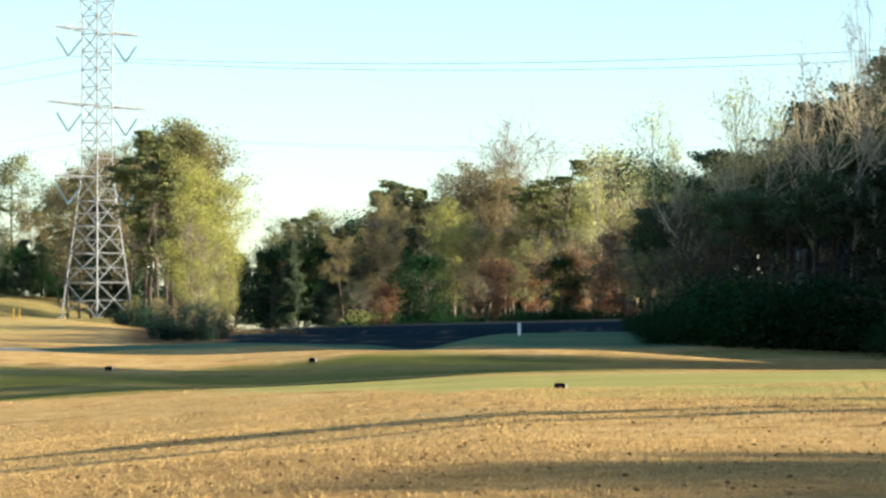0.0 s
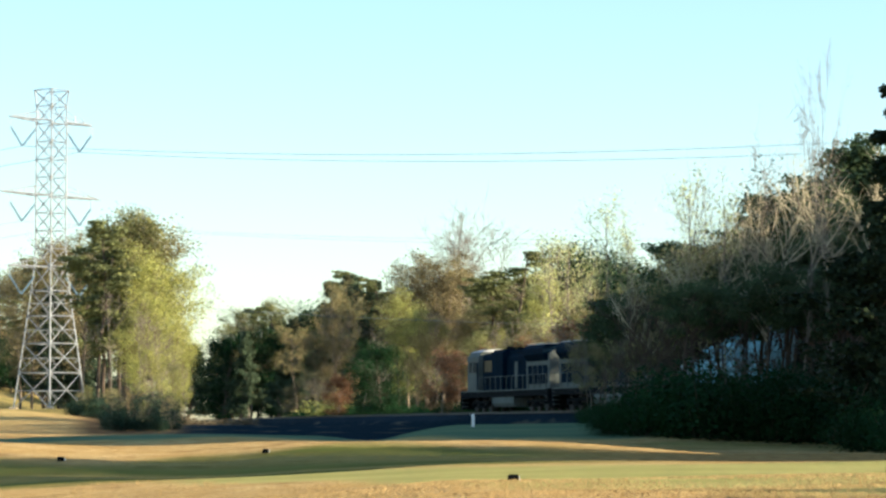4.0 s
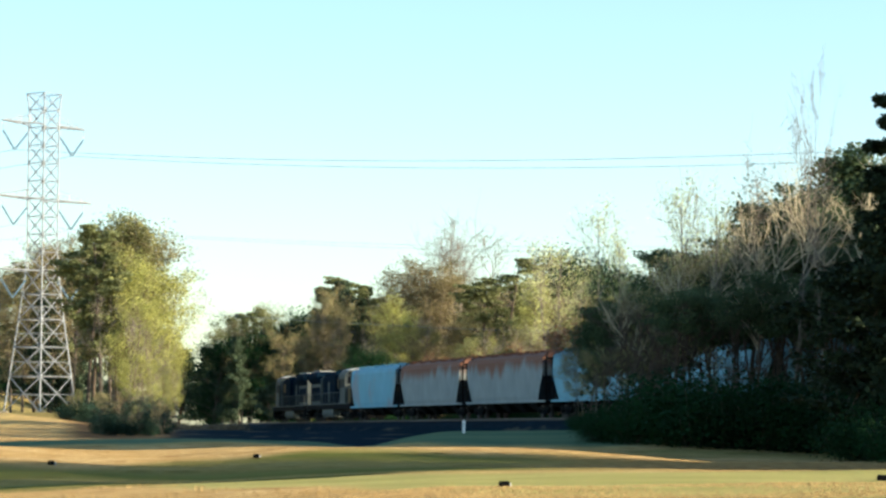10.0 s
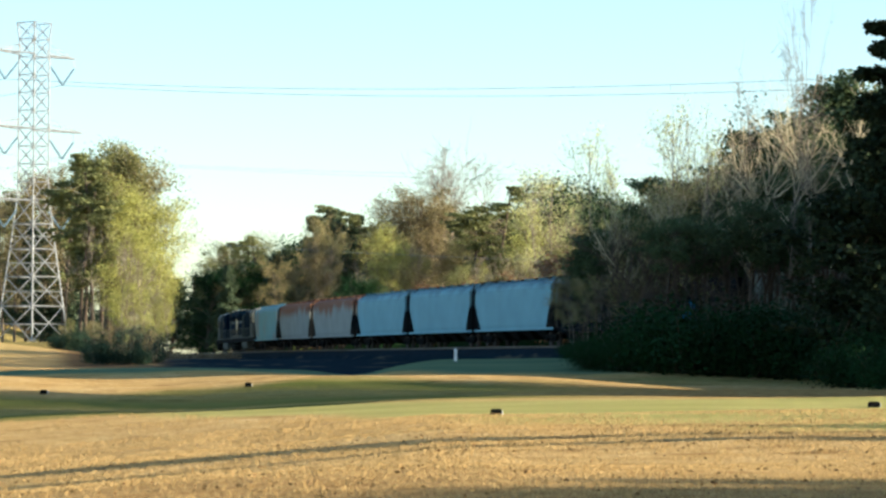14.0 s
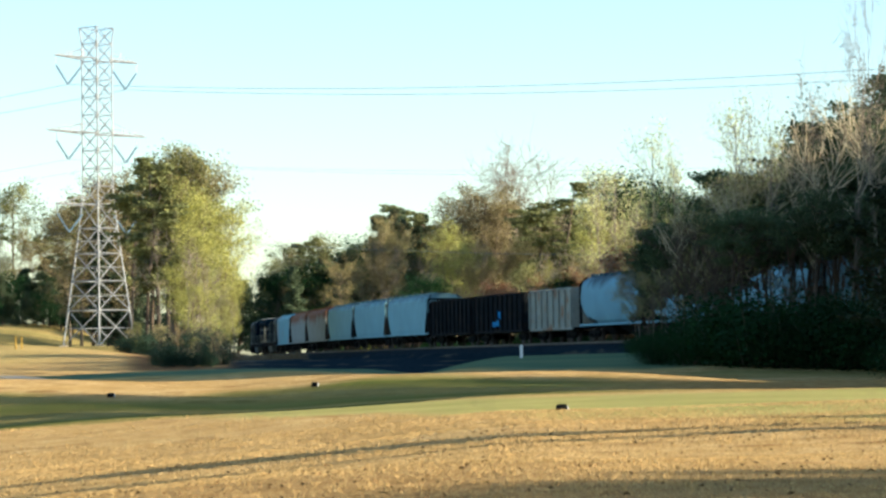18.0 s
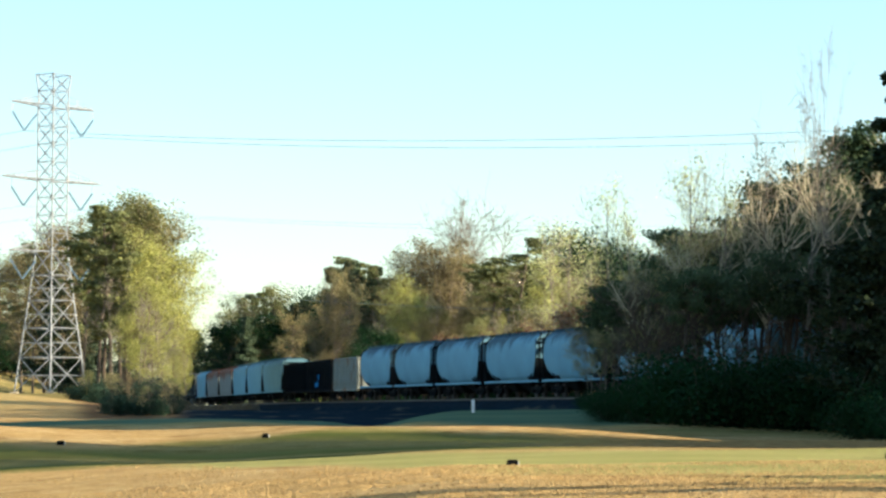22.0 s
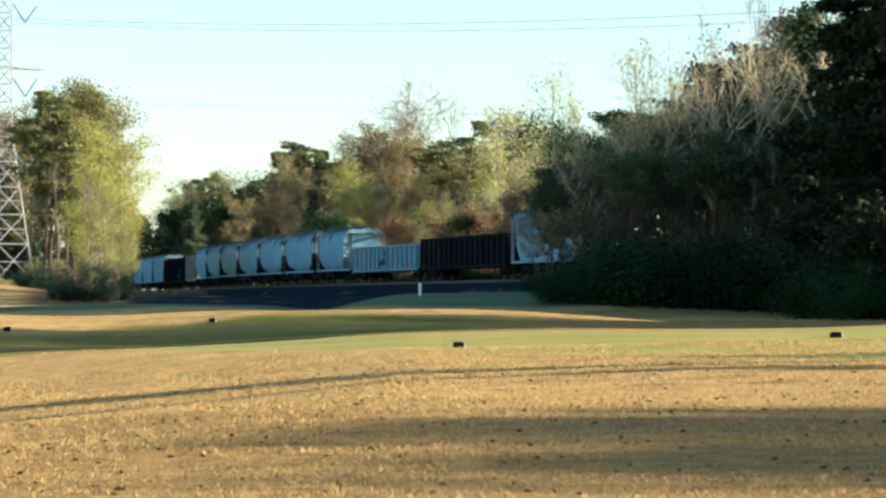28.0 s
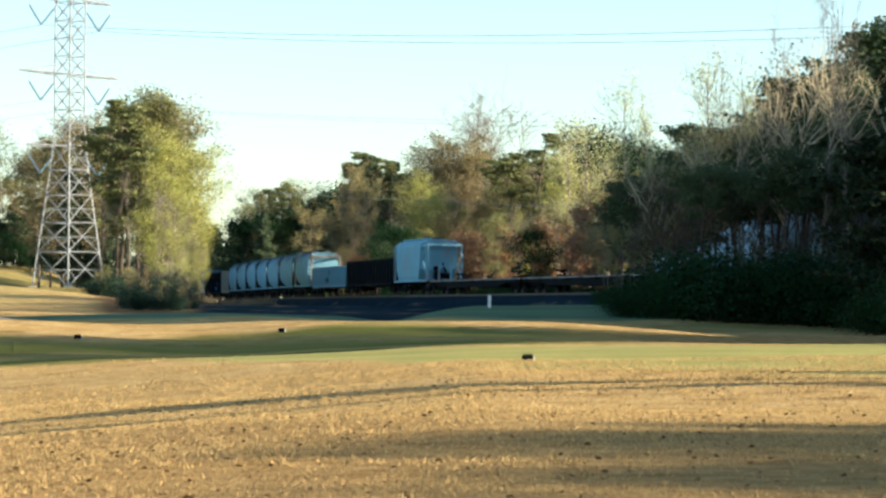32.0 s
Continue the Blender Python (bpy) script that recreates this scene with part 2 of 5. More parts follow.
def land(x, y):
    x, y = np.asarray(x, float), np.asarray(y, float)
    yy = np.clip(y, 0, 150)
    z = 7.3e-5 * yy * yy
    # the rough falls away to the left; the tee's edge, the ridge behind it, and the mound before the railway
    fall = np.where(x < 0, (0.10 - 0.05 * smooth(68, 88, y)) * np.clip(x, -18, 0), 0.012 * np.clip(x, 0, 18))
    z = z + fall * smooth(22, 55, y) * (1 - smooth(98, 122, y))
    z = z + 0.06 * np.sin(0.21 * y + 0.12 * x) * smooth(15, 30, y) * (1 - smooth(60, 80, y))
    z = z + hump(x * 0, y, 0, 90, 1, 6, 0.10) - hump(x * 0, y, 0, 102, 1, 5, 0.16)
    z = z + 0.47 * np.exp(-((y - 116) / 6.0) ** 2) * (1 - 1.2 * smooth(1, 12, x)) - 0.22 * np.exp(-((y - 130) / 7) ** 2)
    # small rolls that the low sun picks out
    z = z + 0.11 * np.sin(0.36 * x + 0.13 * y) * smooth(-4, -9, x) * smooth(98, 106, y) * (1 - smooth(165, 190, y))
    roll = 0.05 * np.sin(0.33 * y + 0.16 * x + 1.0) + 0.04 * np.sin(0.62 * y - 0.21 * x) + 0.03 * np.sin(0.45 * x + 0.2 * y)
    z = z + roll * smooth(28, 45, y) * (1 - smooth(150, 165, y)) + 0.35 * np.sin(0.09 * y + 0.11 * x) * smooth(160, 200, y) * smooth(-24, -40, x) * (1 - smooth(330, 420, y))
    z = z + 0.64 * smooth(-4.2, 0.8, x) * (1 - smooth(8, 16, x)) * np.exp(-((y - 150) / 9) ** 2) + hump(x, y, -10, 150, 6, 9, 0.14) - hump(x, y, -4.4, 152, 1.7, 16, 0.30)
    # hollow before the railway, and the wooded hill left and behind
    behind = smooth(158, 200, y)
    z = z - 0.9 * smooth(158, 175, y) * (1 - smooth(185, 240, y))
    left = smooth(-22, -48, x + 0.02 * (y - 300)) * smooth(200, 330, y)
    z = z + 1.0 * behind + 2.2 * left + 5.2 * smooth(350, 480, y) * smooth(-50, -75, x)
    tx, slope = track_x(y)
    d = (x - tx) / np.sqrt(1 + slope * slope)
    # behind the railway the ground stands as high as the track
    z = np.where(d > 0, z + (rail_z(y) + 0.3 - z) * smooth(3, 9, d) * smooth(-50, 60, y), z)
    bed = rail_z(y) - 0.55
    bank = bed - np.clip(np.abs(d) - 2.6, 0, None) * 0.42
    near = np.abs(d) < 2.6
    z = np.where(near, bed, np.where(d < 0, np.maximum(z, bank), np.where(d < 9, np.where(z > bed, bed + (z - bed) * smooth(2.6, 9, d), np.maximum(z, bank)), z)))
    return z


def height(x, y):
    return float(land(x, y))


# ---- building blocks ----
def mesh_of(name, verts, faces, mats, slots=None, soft=False):
    me = bpy.data.meshes.new(name)
    verts, faces = np.asarray(verts, np.float32), [tuple(f) for f in faces] if not isinstance(faces, np.ndarray) else faces
    if isinstance(faces, np.ndarray):
        n, k = faces.shape
        me.vertices.add(len(verts)); me.vertices.foreach_set("co", verts.ravel())
        me.loops.add(n * k); me.loops.foreach_set("vertex_index", faces.ravel().astype(np.int32))
        me.polygons.add(n); me.polygons.foreach_set("loop_start", np.arange(0, n * k, k, dtype=np.int32))
        me.update(calc_edges=True)
    else:
        me.from_pydata(verts.tolist(), [], faces)
    for m in mats:
        me.materials.append(m)
    if slots is not None:
        me.polygons.foreach_set("material_index", np.asarray(slots, np.int32))
    if soft:
        me.polygons.foreach_set("use_smooth", np.ones(len(me.polygons), bool))
    me.update()
    return me


def part(name, bm, mat, parent, label="", at=None):
    """Links a bmesh, or a mesh, as one mesh object under a thing or a part."""
    if isinstance(bm, bmesh.types.BMesh):
        me = bpy.data.meshes.new(name)
        bm.to_mesh(me)
        bm.free()
        me.materials.append(mat)
    else:
        me = bm
        if not me.materials:
            me.materials.append(mat)
    ob = new(name, me)
    ob.parent = parent
    if at is not None:
        ob.matrix_local = at if isinstance(at, Matrix) else Matrix.Translation(at)
    if label:
        tagged(ob, label)
    return ob


def box(bm, x0, x1, y0, y1, z0, z1, bevel=0.0):
    vs = [bm.verts.new((x, y, z)) for x in (x0, x1) for y in (y0, y1) for z in (z0, z1)]
    fs = [bm.faces.new([vs[i] for i in f]) for f in ((0, 1, 3, 2), (4, 6, 7, 5), (0, 4, 5, 1), (2, 3, 7, 6), (0, 2, 6, 4), (1, 5, 7, 3))]
    if bevel:
        bmesh.ops.bevel(bm, geom=list({e for f in fs for e in f.edges}), offset=bevel, segments=1, affect="EDGES")
    return bm


def slab(*b, bevel=0.0):
    return box(bmesh.new(), *b, bevel=bevel)


def rod(bm, a, b, r0, r1=None, sides=6):
    r1 = r0 if r1 is None else r1
    a, b = Vector(a), Vector(b)
    q = (b - a).to_track_quat("Z", "Y")
    rings = []
    for c, r in ((a, r0), (b, r1)):
        rings.append([bm.verts.new(c + q @ Vector((r * math.cos(2 * math.pi * i / sides), r * math.sin(2 * math.pi * i / sides), 0))) for i in range(sides)])
    for i in range(sides):
        j = (i + 1) % sides
        bm.faces.new((rings[0][i], rings[0][j], rings[1][j], rings[1][i]))
    bm.faces.new(rings[0][::-1]); bm.faces.new(rings[1])
    return bm


def thing(name, label, category, group="", kind="", at=None):
    ob = new(name)
    ob.empty_display_size = 0.3
    if at is not None:
        ob.matrix_world = at
    return tagged(ob, label, category, group, kind)


# ---- ground ----
def ground_material():
    m = bpy.data.materials.new("dormant_and_green_turf")
    m.use_nodes = True
    nt = m.node_tree
    L = nt.links.new
    bsdf = nt.nodes["Principled BSDF"]
    bsdf.inputs["Roughness"].default_value = 0.95
    bsdf.inputs["Specular IOR Level"].default_value = 0.0
    tc = nt.nodes.new("ShaderNodeTexCoord")

    def noise_at(s, stretch=(1, 1, 1), detail=5):
        mp = nt.nodes.new("ShaderNodeMapping")
        mp.inputs["Scale"].default_value = stretch
        L(tc.outputs["Object"], mp.inputs[0])
        n = nt.nodes.new("ShaderNodeTexNoise")
        n.inputs["Scale"].default_value, n.inputs["Detail"].default_value = s, detail
        L(mp.outputs[0], n.inputs["Vector"])
        r = nt.nodes.new("ShaderNodeMapRange")
        r.inputs[1].default_value, r.inputs[2].default_value = 0.32, 0.68
        L(n.outputs["Fac"], r.inputs[0])
        return r.outputs[0]

    def mix(f, a, b):
        n = nt.nodes.new("ShaderNodeMix")
        n.data_type = "RGBA"
        for k, v in ((0, f), (6, a), (7, b)):
            if hasattr(v, "links"):
                L(v, n.inputs[k])
            else:
                n.inputs[k].default_value = v if k == 0 else (*v, 1)
        return n.outputs[2]

    def attr(name):
        n = nt.nodes.new("ShaderNodeAttribute")
        n.attribute_name = name
        return n.outputs["Fac"]

    dry = mix(noise_at(0.25), (0.61, 0.41, 0.15), (0.77, 0.57, 0.25))
    patch = nt.nodes.new("ShaderNodeMath")
    patch.operation, patch.inputs[1].default_value = "MULTIPLY", 0.6
    L(noise_at(1.6), patch.inputs[0])
    streak = nt.nodes.new("ShaderNodeMath")
    streak.operation, streak.inputs[1].default_value = "MULTIPLY", 0.55
    L(noise_at(0.9, (0.3, 1.3, 1)), streak.inputs[0])
    dry = mix(streak.outputs[0], dry, (0.78, 0.61, 0.33))
    dry = mix(patch.outputs[0], dry, (0.45, 0.28, 0.095))
    tuft = nt.nodes.new("ShaderNodeMath")
    tuft.operation, tuft.inputs[1].default_value = "MULTIPLY", 0.8
    L(noise_at(14), tuft.inputs[0])
    dry = mix(tuft.outputs[0], dry, (0.26, 0.135, 0.045))
    spot = nt.nodes.new("ShaderNodeMapRange")  # bare brown scrapes between the tufts
    spot.inputs[1].default_value, spot.inputs[2].default_value, spot.inputs[4].default_value = 0.66, 1.0, 0.7
    L(noise_at(1.1, (0.5, 1.0, 1), 7), spot.inputs[0])
    dry = mix(spot.outputs[0], dry, (0.20, 0.105, 0.04))
    green = mix(noise_at(0.3, (0.4, 1.6, 1)), (0.26, 0.27, 0.075), (0.44, 0.41, 0.145))
    green = mix(noise_at(5), green, (0.34, 0.30, 0.115))
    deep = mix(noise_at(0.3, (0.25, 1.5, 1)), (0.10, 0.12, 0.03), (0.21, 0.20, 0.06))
    wood = mix(noise_at(1.0), (0.10, 0.065, 0.035), (0.20, 0.13, 0.07))
    # stones near black and blue, with cast shade mixed in
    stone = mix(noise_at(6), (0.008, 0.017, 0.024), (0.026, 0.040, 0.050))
    weed = nt.nodes.new("ShaderNodeMapRange")  # dry weed on the stones
    weed.inputs[1].default_value, weed.inputs[2].default_value, weed.inputs[4].default_value = 0.68, 1.0, 0.7
    L(noise_at(0.35, (1.0, 0.35, 1), 6), weed.inputs[0])
    stone = mix(weed.outputs[0], stone, (0.13, 0.115, 0.08))
    dry = mix(attr("shade_and_long_grass"), dry, mix(noise_at(2.2), (0.22, 0.125, 0.048), (0.40, 0.25, 0.10)))
    c = mix(attr("turf"), dry, green)
    # the next two layers mix shade into the grass colour
    c = mix(attr("turf_shade"), c, deep)
    c = mix(attr("mound_shade"), c, mix(noise_at(0.4, (0.3, 1.2, 1)), (0.075, 0.15, 0.10), (0.14, 0.21, 0.125)))
    c = mix(attr("woodland"), c, wood)
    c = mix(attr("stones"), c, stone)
    L(c, bsdf.inputs["Base Color"])
    b = nt.nodes.new("ShaderNodeBump")
    b.inputs["Strength"].default_value, b.inputs["Distance"].default_value = 0.9, 0.05
    L(noise_at(16), b.inputs["Height"])
    L(b.outputs[0], bsdf.inputs["Normal"])
    return m


def steps(*spans):
    """Grid lines: (from, to, step) end to end."""
    out = []
    for lo, hi, st in spans:
        out += list(np.arange(lo, hi, st))
    return np.array(out + [spans[-1][1]])


def build_ground():
    xs = steps((-4500, -900, 600), (-900, -180, 60), (-180, -70, 5), (-70, -34, 1.5), (-34, 34, 0.8), (34, 90, 2.5), (90, 240, 10), (240, 900, 60), (900, 4500, 600))
    ys = steps((-900, -120, 40), (-120, 15, 7), (15, 60, 0.9), (60, 240, 0.8), (240, 430, 1.8), (430, 600, 7), (600, 1000, 40), (1000, 4900, 650))
    X, Y = np.meshgrid(xs, ys)
    Z = land(X, Y)
    far = smooth(500, 1500, np.hypot(X, Y))
    Z = Z * (1 - far) + 5.0 * far
    nx, ny = len(xs), len(ys)
    i = np.arange(nx * ny).reshape(ny, nx)
    faces = np.stack([i[:-1, :-1], i[:-1, 1:], i[1:, 1:], i[1:, :-1]], -1).reshape(-1, 4)
    me = mesh_of("ground", np.stack([X, Y, Z], -1).reshape(-1, 3), faces, [ground_material()], soft=True)
    tx, sl = track_x(Y)
    d = (X - tx) / np.sqrt(1 + sl * sl)
    wob = 1.5 * np.sin(X * 0.35) + 1.0 * np.sin(X * 0.83 + 1.0)
    Yw = Y + wob
    turf = smooth(72, 77, Yw + 1.7 * np.clip(X, -14, 8)) * (1 - smooth(91.2, 93.2, Y + 0.3 * wob + 0.25 * X)) * 0.95
    turf = np.maximum(turf, smooth(138, 142, Yw) * (1 - smooth(158, 164, Yw)) * 0.45)
    turf = np.maximum(turf, 0.35 * smooth(160, 200, Y) * (1 - smooth(280, 320, Y)) * smooth(-30, -45, X))
    # shade painted darker green: ridge's near side, under the tee's edge, mound, hill
    turf_shade = smooth(92.5, 94, Y + 0.3 * wob + 0.25 * X) * (1 - smooth(112, 114.5, Yw - 0.15 * X)) * (1 - 0.85 * smooth(0, 9, X))
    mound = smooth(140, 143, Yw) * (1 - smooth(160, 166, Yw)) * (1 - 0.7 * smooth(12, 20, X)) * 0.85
    turf_shade = np.maximum(turf_shade, 0.8 * smooth(141, 144, Yw) * (1 - smooth(158, 164, Yw)) * (1 - 0.8 * smooth(9, 14, X)))
    turf_shade = np.maximum(turf_shade, 0.7 * smooth(124, 127, Yw) * (1 - smooth(136, 139, Yw)))
    turf_shade = np.maximum(turf_shade, 0.75 * smooth(-30, -38, X) * smooth(292, 325, Y))
    turf_shade = turf_shade * (0.78 + 0.22 * np.sin(1.15 * Y + 0.12 * X + 0.8 * np.sin(0.21 * X)))
    # spread past the track too, painting dark the gaps under the wagons
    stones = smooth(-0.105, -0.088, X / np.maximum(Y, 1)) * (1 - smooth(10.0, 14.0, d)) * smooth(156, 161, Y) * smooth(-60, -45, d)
    slope_foot = smooth(-0.132, -0.122, X / np.maximum(Y, 1)) * smooth(0.07, 0.085, -X / np.maximum(Y, 1)) * smooth(190, 206, Y + 4 * np.sin(X * 0.5)) * (1 - smooth(420, 460, Y))
    woodland = np.maximum(np.maximum(smooth(6.0, 9.0, d), slope_foot), smooth(19, 24, X + 0.1 * (Y - 130)) * smooth(100, 130, Y)) * (1 - stones)
    # brown paints shade on the ridge flank and colours the nearer long grass
    brown = 0.9 * smooth(0, 8, X) * smooth(94, 97, Yw) * (1 - smooth(111, 114, Yw - 0.15 * X))
    brown = np.maximum(brown, 0.75 * smooth(50, 34, Y + 2.5 * np.sin(0.5 * X)))
    for name, v in (("turf", turf), ("mound_shade", mound), ("shade_and_long_grass", brown), ("turf_shade", turf_shade), ("woodland", woodland), ("stones", stones)):
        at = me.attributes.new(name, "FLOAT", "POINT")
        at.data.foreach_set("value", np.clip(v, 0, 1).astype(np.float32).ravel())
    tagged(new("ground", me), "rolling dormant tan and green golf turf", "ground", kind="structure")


build_ground()


# ---- trees ----
def tubes(lines, sides=5):
    """Tapered branches as one mesh's vertices and faces. lines: (points, radii)."""
    V, F, base = [], [], 0
    ang = np.linspace(0, 2 * np.pi, sides, endpoint=False)
    for pts, rad in lines:
        pts = np.asarray(pts, float)
        d = np.gradient(pts, axis=0)
        d /= np.linalg.norm(d, axis=1)[:, None] + 1e-9
        up = np.where(np.abs(d[:, 2:3]) > 0.9, np.array([[1.0, 0, 0]]), np.array([[0, 0, 1.0]]))
        u = np.cross(d, up)
        u /= np.linalg.norm(u, axis=1)[:, None] + 1e-9
        v = np.cross(d, u)
        rad = np.asarray(rad, float)[:, None, None]
        ring = pts[:, None, :] + rad * (np.cos(ang)[None, :, None] * u[:, None, :] + np.sin(ang)[None, :, None] * v[:, None, :])
        n = len(pts)
        V.append(ring.reshape(-1, 3))
        i = base + np.arange(n * sides).reshape(n, sides)
        j = np.roll(i, -1, axis=1)
        F.append(np.stack([i[:-1], j[:-1], j[1:], i[1:]], -1).reshape(-1, 4))
        base += n * sides
    return np.concatenate(V), np.concatenate(F)


def leaves(rng, centres, size, flat=0.6, long=1.6):
    """A small folded leaf spray, four-cornered, at each centre."""
    n = len(centres)
    a = rng.normal(size=(n, 3)); a[:, 2] *= flat; a /= np.linalg.norm(a, axis=1)[:, None]
    b = np.cross(a, rng.normal(size=(n, 3))); b /= np.linalg.norm(b, axis=1)[:, None]
    s = size * rng.uniform(0.6, 1.4, (n, 1))
    a, b = a * s * long, b * s
    V = np.stack([centres - a, centres - 0.1 * a + b, centres + a, centres + 0.15 * a - b], 1).reshape(-1, 3)
    return V, np.arange(4 * n).reshape(n, 4)


def limb(rng, start, way, length, r0, bend=0.25, n=6, lift=0.0):
    p, pts, w = np.array(start, float), [np.array(start, float)], np.array(way, float)
    w /= np.linalg.norm(w)
    for _ in range(n):
        w = w + rng.normal(size=3) * bend / n ** 0.5 + np.array([0, 0, lift / n])
        w /= np.linalg.norm(w)
        p = p + w * length / n
        pts.append(p.copy())
    return np.array(pts), np.linspace(r0, r0 * 0.25, n + 1)


def grow(seed, tall, spread, first, limbs, rise, twigs, r, lean=0.02, sub=3, top=0.75, bend=0.10, thick=0.34):
    """A trunk with limbs and twigs, tall 1 unit = metres. Gives branch lines and the points where leaves sit."""
    rng = np.random.default_rng(seed)
    trunk, tr = limb(rng, (0, 0, -0.3), (lean * rng.normal(), lean * rng.normal(), 1), tall * 0.97, r, bend, 10)
    lines, sites = [(trunk, np.maximum(tr, 0.03))], []
    for k in range(limbs):
        f = first + (0.98 - first) * (k + rng.uniform(0, 0.8)) / limbs
        i = min(int(f * 10), 9)
        at = trunk[i] + (trunk[i + 1] - trunk[i]) * (f * 10 - i)
        g = (f - first) / (1 - first)
        reach = spread * (0.35 + 1.3 * g * (1 - g) * 2 if top > 0.5 else (1.05 - g)) * rng.uniform(0.65, 1.25)
        az = rng.uniform(0, 2 * np.pi)
        pts, rad = limb(rng, at, (np.cos(az), np.sin(az), rise * (0.4 + g)), reach, max(0.028, r * thick * (1.1 - 0.6 * g)), 0.35, 6, 0.25)
        lines.append((pts, rad))
        sites += [pts[-1], pts[-2], pts[-3]]
        for j in range(sub):
            q = pts[rng.integers(2, 7)]
            w = pts[-1] - pts[0] + rng.normal(size=3) * reach * 0.6
            p2, r2 = limb(rng, q, w, reach * rng.uniform(0.3, 0.6), max(0.02, rad[3] * 0.55), 0.4, 4, 0.3)
            lines.append((p2, r2))
            sites += [p2[-1], p2[-2]]
            for _ in range(twigs):
                p3, r3 = limb(rng, p2[rng.integers(1, 5)], p2[-1] - p2[0] + rng.normal(size=3) * reach * 0.35, reach * rng.uniform(0.15, 0.35), 0.014, 0.4, 3, 0.3)
                lines.append((p3, np.maximum(r3, 0.008)))
                sites.append(p3[-1])
    return rng, lines, np.array(sites)


def tree(name, label, seed, leaf, bark, tall, spread, first=0.3, limbs=26, rise=0.6, twigs=2, r=0.22, sub=3, n=4000, size=0.12, clump=0.55, flat=0.6, squash=0.7, top=0.75, sides=4, bend=0.10, thick=0.34, category="tree", stem=None):
    rng, lines, sites = grow(seed, tall, spread, first, limbs, rise, twigs, r, sub=sub, top=top, bend=bend, thick=thick)
    ob = thing(name, label, category)
    V, F = tubes(lines[:1], 7)
    part("trunk", mesh_of("trunk", V, F, [stem or bark], soft=True), stem or bark, ob)
    V, F = tubes(lines[1:], sides)
    tagged(part("bough", mesh_of("bough", V, F, [bark], soft=True), bark, ob), kind="stuff")
    if n:
        c = sites[rng.integers(0, len(sites), n)] + np.clip(rng.normal(size=(n, 3)), -1.7, 1.7) * clump * np.array([1, 1, squash])
        c[:, 2] = np.maximum(c[:, 2], 0.05)
        V, F = leaves(rng, c, size, flat)
        part("crown", mesh_of("crown", V, F, [leaf]), leaf, ob)
    return ob


def bush(seed, leaf, tall, wide, n=3500, size=0.07, label="dense roadside brush, its green darkened as in shade"):
    rng = np.random.default_rng(seed)
    ob = thing("bush", label, "bush")
    lines, sites = [], []
    for _ in range(16):
        az, out = rng.uniform(0, 6.28), rng.uniform(0.1, 1) * wide * 0.5
        p, rr = limb(rng, (0.3 * np.cos(az), 0.3 * np.sin(az), -0.1), (out * np.cos(az), out * np.sin(az), tall * rng.uniform(0.5, 1)), tall * rng.uniform(0.6, 1.05), 0.03, 0.3, 6)
        lines.append((p, np.maximum(rr, 0.01)))
        sites += list(p[2:])
    V, F = tubes(lines, 3)
    tagged(part("stem", mesh_of("stem", V, F, [BARK]), BARK, ob), kind="stuff")
    sites = np.array(sites)
    c = sites[rng.integers(0, len(sites), n)] + rng.normal(size=(n, 3)) * np.array([wide * 0.14, wide * 0.14, tall * 0.12])
    c[:, 2] = np.abs(c[:, 2])
    V, F = leaves(rng, c, size)
    part("foliage", mesh_of("foliage", V, F, [leaf]), leaf, ob)
    return ob


KINDS = {}


def model(key, count, tall, maker):
    """Models of one kind of tree with their height."""
    KINDS[key] = [(maker(i), tall) for i in range(count)]


USED = set()


def plant(key, x, y, tall, wide=1.0, seed=None, group=""):
    """Sets a tree of that kind, tall metres high, on the ground at x, y."""
    rng = random.Random(seed if seed is not None else round(x * 31 + y * 17))
    models = KINDS[key]
    ob, h = models[rng.randrange(len(models))]
    s = tall / h
    m = Matrix.LocRotScale((x, y, height(x, y) - 0.05), Euler((0, 0, rng.uniform(0, 6.28))), (s * wide, s * wide, s))
    if ob in USED:
        c = copy_thing(ob, m)
    else:
        USED.add(ob)
        c = ob
    c.matrix_basis = m
    if group:
        c["group"] = group
    return c


model("pine", 3, 22, lambda i: tree("pine_tree", "tall loblolly pine with a bare trunk and open dark green crown", 10 + i, PINE, BARK, 22, 3.6, first=0.40, limbs=15, rise=0.30, twigs=1, r=0.26, n=9000, size=0.108, clump=0.42, squash=0.24))
model("darkpine", 2, 20, lambda i: tree("pine_tree", "dense dark green pine branched to the ground", 20 + i, DARKPINE, BARK, 20, 3.9, first=0.10, limbs=46, rise=0.22, twigs=1, r=0.26, n=24000, size=0.108, clump=0.42, squash=0.5, top=0.3))
model("spring", 3, 20, lambda i: tree("broadleaf_tree", "tall tree in fresh yellow-green spring leaf", 30 + i, SPRING, GREYTWIG, 20, 5.0, first=0.24, limbs=30, rise=0.9, twigs=2, r=0.2, n=9500, size=0.07, clump=0.58))
model("olive", 3, 20, lambda i: tree("broadleaf_tree", "tall tree with thin olive-green young leaves", 40 + i, OLIVE, GREYTWIG, 20, 4.4, first=0.26, limbs=28, rise=0.8, twigs=2, r=0.2, n=9500, size=0.074, clump=0.55))
model("buds", 3, 18, lambda i: tree("broadleaf_tree", "broadleaf tree hazy with brown spring buds", 50 + i, BUDS, GREYTWIG, 18, 4.6, first=0.25, limbs=30, rise=0.9, twigs=3, r=0.2, n=12000, size=0.06, clump=0.48))
